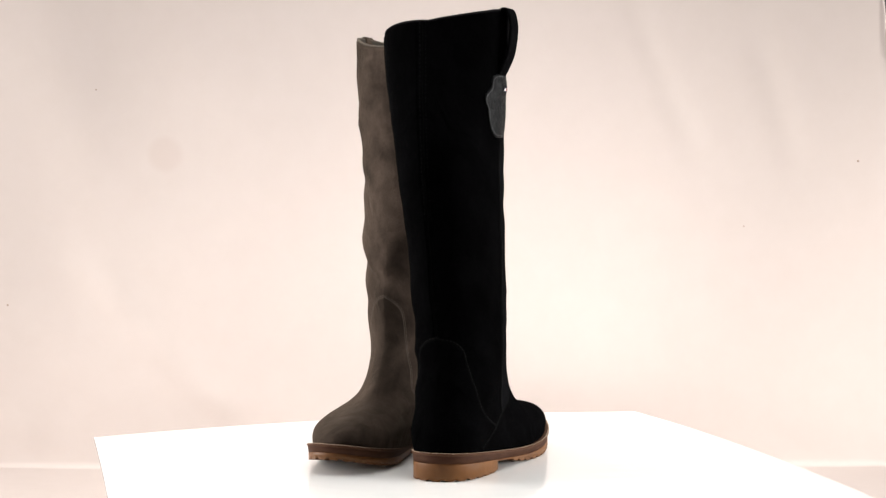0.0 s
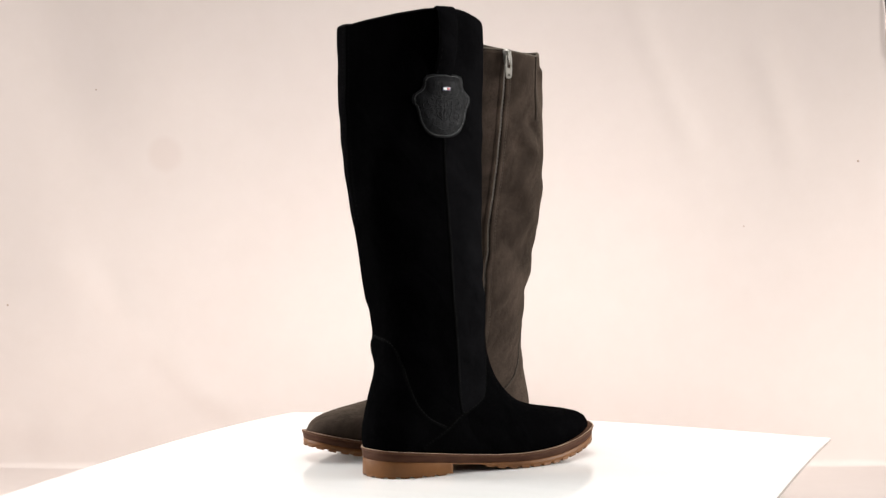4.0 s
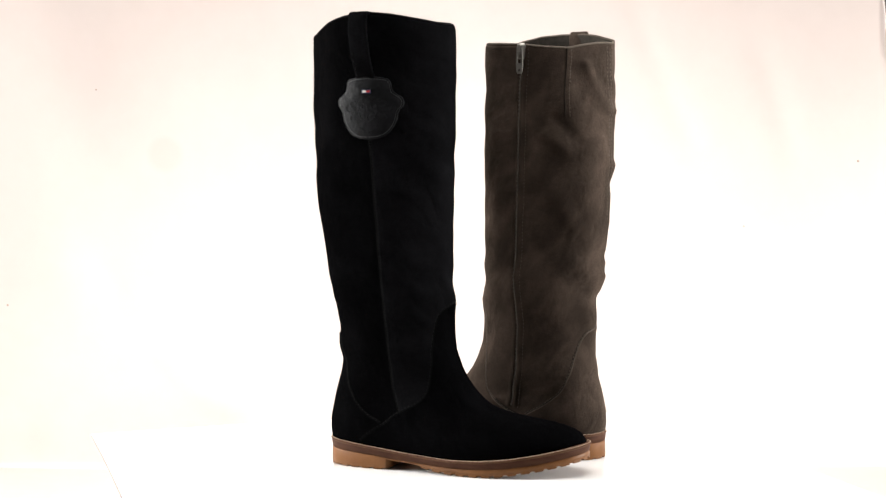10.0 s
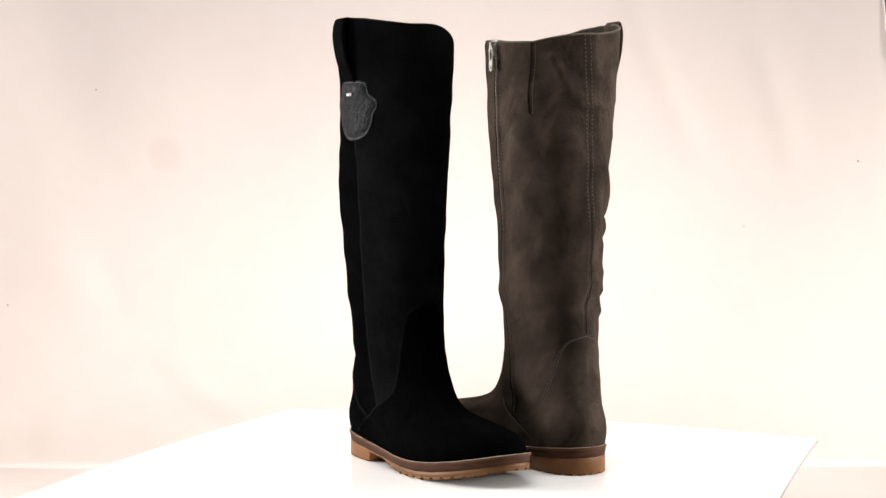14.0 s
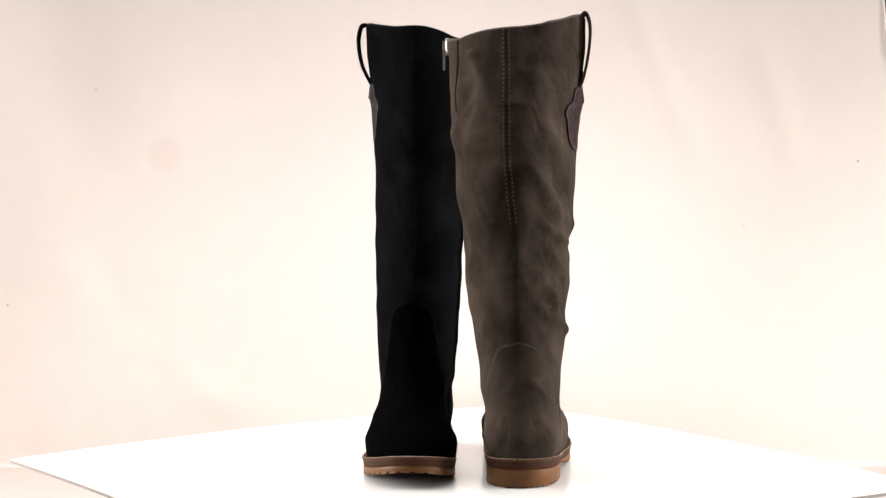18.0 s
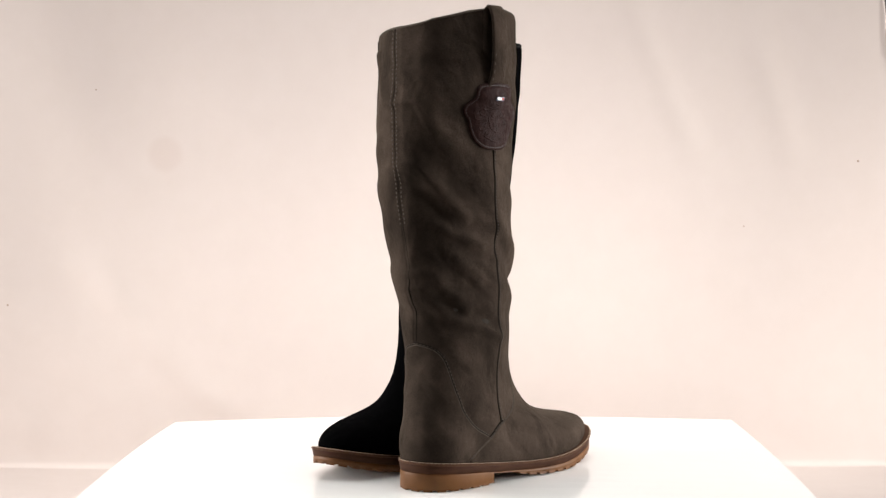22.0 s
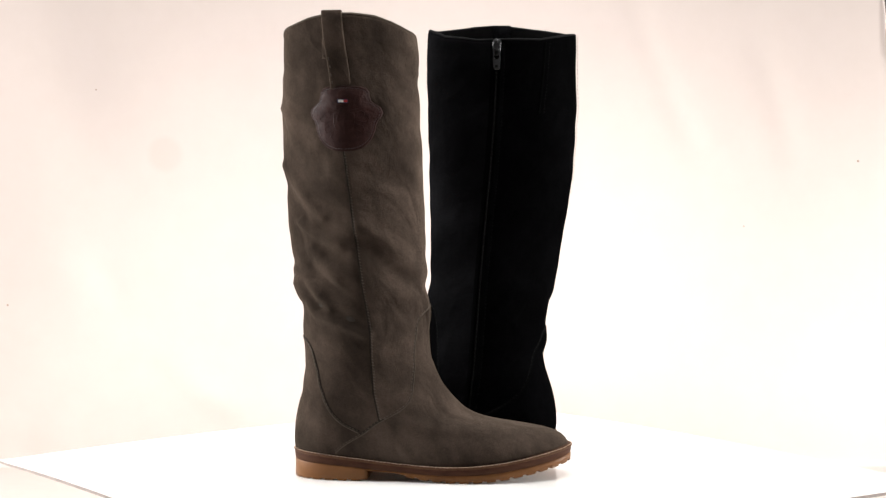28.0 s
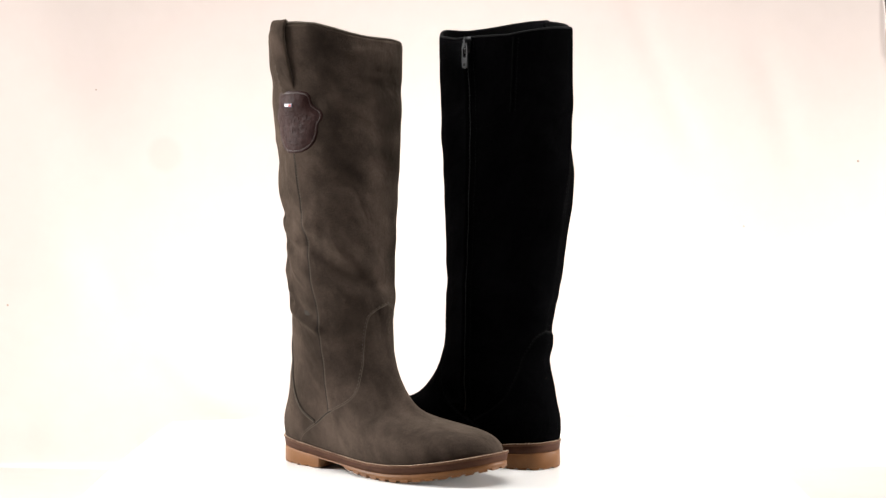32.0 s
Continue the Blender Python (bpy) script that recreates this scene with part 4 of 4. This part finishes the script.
black_shape = Shape(
    FOOT_BACK + ((.0920, .0128), (.1037, .0147), (.1144, .0124), (.1251, .0114), (.1357, .0113), (.1570, .0088), (.1783, .0016), (.2049, -.0029), (.2314, -.0069), (.2579, -.0119), (.2843, -.0154), (.3107, -.0172), (.3370, -.0185), (.4121, -.0183)),
    FOOT_FRONT + ((.129, .1235), (.150, .1236), (.160, .1240), (.180, .1222), (.2305, .1217), (.2834, .1226), (.3361, .1239), (.3887, .1248), (.4176, .1239)),
    ((.0750, .0375), (.0910, .0385), (.1190, .0402), (.1470, .0408), (.1749, .0412), (.2305, .0425), (.2860, .0428), (.3137, .0438), (.3414, .0450), (.3690, .0468), (.3965, .0505), (.4295, .0513)),
    ((.0735, .0342), (.0960, .0343), (.1184, .0370), (.1464, .0379), (.1743, .0406), (.2022, .0410), (.2301, .0432), (.2579, .0455), (.2857, .0469), (.3135, .0485), (.340, .0515), (.377, .0560), (.4114, .0575)),
    rim_table(-.019, .124, ((-.019, .4122), (-.0160, .4120), (-.0068, .4152), (.0137, .4204), (.0341, .4242), (.0596, .4268), (.0800, .4249), (.1004, .4213), (.1170, .4182), (.124, .4182))),
    rim_table(-.019, .124, ((-.019, .4122), (-.0049, .4088), (.0163, .4044), (.0480, .4043), (.0745, .4040), (.1062, .4092), (.124, .4182))),
    ((-1, ((0.0, .165), (.04, .158)), .008, .0012), (1, ((.0, .17), (.05, .15)), .008, .0014), (-1, ((.10, .170), (.125, .163)), .006, .0010),
     (1, ((.02, .12), (.06, .115)), .007, .0012), (-1, ((.01, .118), (.05, .112)), .007, .0008)), 0.7, (0.0, 0.0, -0.06, 0.0), 0.0008,
    BLACK_FULL, (8, 8, 8, 8, 6, 2.0, 1.65, 1.65))
# slack folds of the softer boot: side, line along the crest or hollow, width, height
OUTER_FOLDS = (
    (-1, ((.010, .180), (.0137, .1685), (.0251, .1535), (.0503, .1445), (.073, .1355)), .0045, .0036),
    (-1, ((.034, .1620), (.048, .1545), (.0654, .1475)), .0060, -.0026),
    (-1, ((.0311, .171), (.0368, .1630)), .0060, .0019),
    (-1, ((.0116, .236), (.022, .227), (.048, .2165)), .0048, .0026),
    (-1, ((.032, .2375), (.058, .2225)), .0060, -.0014),
    (-1, ((.036, .2070), (.062, .2110)), .0065, -.0019),
    (-1, ((.0691, .2330), (.0977, .2135), (.1143, .1925)), .0075, .0029),
    (-1, ((.0688, .2180), (.0928, .1935), (.1185, .1770)), .0075, -.0029),
    (-1, ((.078, .180), (.118, .164)), .0080, .0014),
    (-1, ((-.0038, .287), (.0175, .257), (.0330, .2405)), .0055, .0031),
    (-1, ((-.0034, .2690), (.0150, .2400)), .0060, -.0022),
    (-1, ((.0086, .194), (.024, .176), (.038, .158)), .0050, .0026),
    (-1, ((.0226, .212), (.0459, .1865)), .0060, .0024),
    (-1, ((.0117, .2075), (.0183, .1895)), .0050, .0017),
    (-1, ((-.0049, .365), (.0031, .3455)), .0060, .0016),
    (-1, ((.0013, .335), (.0073, .314)), .0060, .0017),
    (-1, ((.0037, .404), (.0030, .380)), .0060, .0012),
    (-1, ((.010, .309), (.042, .289)), .0100, .0017),
    (-1, ((.062, .283), (.100, .272)), .0100, -.0017),
    (-1, ((.1101, .3905), (.1144, .3700)), .0045, .0019),
    (-1, ((.088, .330), (.108, .360)), .0080, .0017),
)
INNER_FOLDS = (
    (1, ((.0076, .383), (.0007, .362), (-.0059, .3395)), .0036, .0028),
    (1, ((.018, .378), (.0075, .345)), .0055, -.0015),
    (1, ((.0394, .3155), (.0214, .2990)), .0060, .0018),
    (1, ((.0300, .3290), (.0121, .3095)), .0060, -.0018),
    (1, ((.0028, .191), (.0076, .1685)), .0055, .0024),
    (1, ((.0171, .152), (.0114, .134)), .0060, .0015),
    (1, ((.006, .2675), (.0039, .233)), .0080, .0017),
    (1, ((.0162, .1925), (.0086, .179)), .0070, .0015),
    (1, ((.036, .262), (.010, .214)), .0100, .0020),
    (1, ((.050, .260), (.100, .220)), .0120, -.0012),
    (1, ((.100, .170), (.125, .150)), .0080, .0018),
    (1, ((.1144, .372), (.1144, .360)), .0055, -.0016),
)
grey_shape = Shape(
    FOOT_BACK + ((.0873, .0096), (.1029, .0122), (.1185, .0118), (.1289, .0109), (.1497, .0105), (.1601, .0096), (.1808, .0057), (.2068, .0007), (.2326, -.0026), (.2585, -.0049), (.2843, -.0062), (.3100, -.0080), (.3357, -.0077), (.3614, -.0070), (.4024, -.0065)),
    FOOT_FRONT + ((.129, .1235), (.1496, .1236), (.1599, .1240), (.1806, .1223), (.2064, .1209), (.2321, .1206), (.2578, .1197), (.2834, .1184), (.3090, .1170), (.3346, .1157), (.3857, .1150), (.4050, .1131)),
    ((.0768, .0363), (.1026, .0372), (.1284, .0408), (.1413, .0415), (.1542, .0408), (.1799, .0439), (.2056, .0455), (.2313, .0466), (.2569, .0482), (.2825, .0504), (.3080, .0508), (.3336, .0531), (.3590, .0552), (.3845, .0578), (.4175, .0586)),
    ((.0775, .0350), (.1033, .0362), (.1291, .0397), (.1497, .0430), (.1600, .0457), (.1806, .0485), (.2063, .0490), (.2320, .0499), (.2576, .0533), (.2832, .0557), (.3087, .0581), (.3342, .0600), (.3596, .0609), (.3851, .0623), (.3978, .0640)),
    rim_table(-.0065, .1135, ((-.0065, .4040), (.0, .4090), (.0239, .4162), (.0387, .4184), (.0634, .4190), (.0832, .4170), (.0980, .4122), (.1135, .4052))),
    rim_table(-.0065, .1135, ((-.0065, .4040), (.0012, .4022), (.0202, .3966), (.0408, .3976), (.0625, .4004), (.0978, .4030), (.1135, .4052))),
    OUTER_FOLDS + INNER_FOLDS, 2.1, (-0.06, 0.05, -0.29, 0.04), 0.0013,
    GREY_FULL, (8, 8, 8, 8, 8, 8, 8, 8))

black_boot = boot(
    "black_boot", "tall black suede boot with amber sole on white board", black_shape,
    (BLACK_SUEDE, BLACK_SEAM, BLACK_THREAD, BLACK_LINING, BLACK_PATCH, BLACK_PATCH_THREAD, BLACK_TAPE, GUNMETAL, BLACK_LIT, BLACK_RIM, BLACK_LIP),
    ((.0572, .4005), (.0580, .365), (.0600, .330), (.0640, .28), (.0690, .23), (.0735, .18), (.0765, .14), (.0805, .09), (.0825, .0760), (.0850, .0540)),
    (.0575, .3112),
    ((.0580, .3115), (.0610, .27), (.0650, .22), (.0690, .17), (.0740, .12), (.0780, .08), (.0828, .058)),
    ((-.0430, .350, .0560), (-.0442, .364, .0560), (-.0494, .3725, .0558), (-.0560, .386, .0552), (-.0588, .400, .0545), (-.0598, .411, .0540), (-.0585, .420, .0536), (-.0565, .4258, .0534), (-.0520, .4268, .0534), (-.0485, .4240, .0534), (-.0470, .415, .0534), (-.0465, .385, .0534)),
    ((.012, .4025), (.014, .372), (.018, .335)),
    ((.12, -.02), (.42, -.02)))
grey_boot = boot(
    "grey_boot", "tall taupe suede boot with brown crest patch on white board", grey_shape,
    (GREY_SUEDE, GREY_SEAM, GREY_THREAD, LINING, BROWN_PATCH, BROWN_PATCH_THREAD, ZIP_TAPE, STEEL, GREY_LIT, GREY_EDGE, GREY_LIP),
    ((.0625, .3975), (.0645, .368), (.0665, .3365), (.0695, .284), (.0738, .230), (.0746, .203), (.0776, .1805), (.0765, .1535), (.0758, .1325), (.0784, .110), (.0800, .0875), (.0842, .0730), (.0870, .0540)),
    (.0550, .2990),
    ((.0540, .3000), (.0557, .2836), (.0589, .2587), (.0617, .2337), (.0650, .2087), (.0683, .1837), (.0721, .1586), (.0754, .1385), (.0757, .1134), (.0775, .0832), (.0828, .0580)),
    ((-.0505, .340, .0530), (-.0522, .353, .0525), (-.0568, .362, .0520), (-.0596, .374, .0508), (-.0624, .390, .0485), (-.0633, .404, .0467), (-.0628, .4125, .0460), (-.0606, .4192, .0455), (-.0583, .4212, .0452), (-.0552, .4182, .0452), (-.0538, .408, .0452), (-.0532, .38, .0452)),
    ((.0215, .3960), (.0225, .375), (.0236, .355), (.0226, .3330)),
    ((.1315, 0.0), (.209, .006), (.2585, .022), (.2915, .030), (.331, .040), (.365, .053), (.400, .064)))

PLACES = ((black_boot, pose(-0.0145, -0.1090, 0, 0, 0, 67.313)), (grey_boot, pose(-0.0094, 0.1537, 0, 0, 0, 245.768)))


def motions():
    times = [k * 0.5 for k in range(65)]
    walk(board, [(t, pose(0, 0, 0, 0, 0, turn(t))) for t in times])
    walk(turntable, [(t, pose(0, 0, TABLE_Z + 0.008, 0, 0, turn(t))) for t in times])
    for thing, place in PLACES:
        walk(thing, [(t, pose(0, 0, 0, 0, 0, turn(t)) @ place) for t in times])


motions()
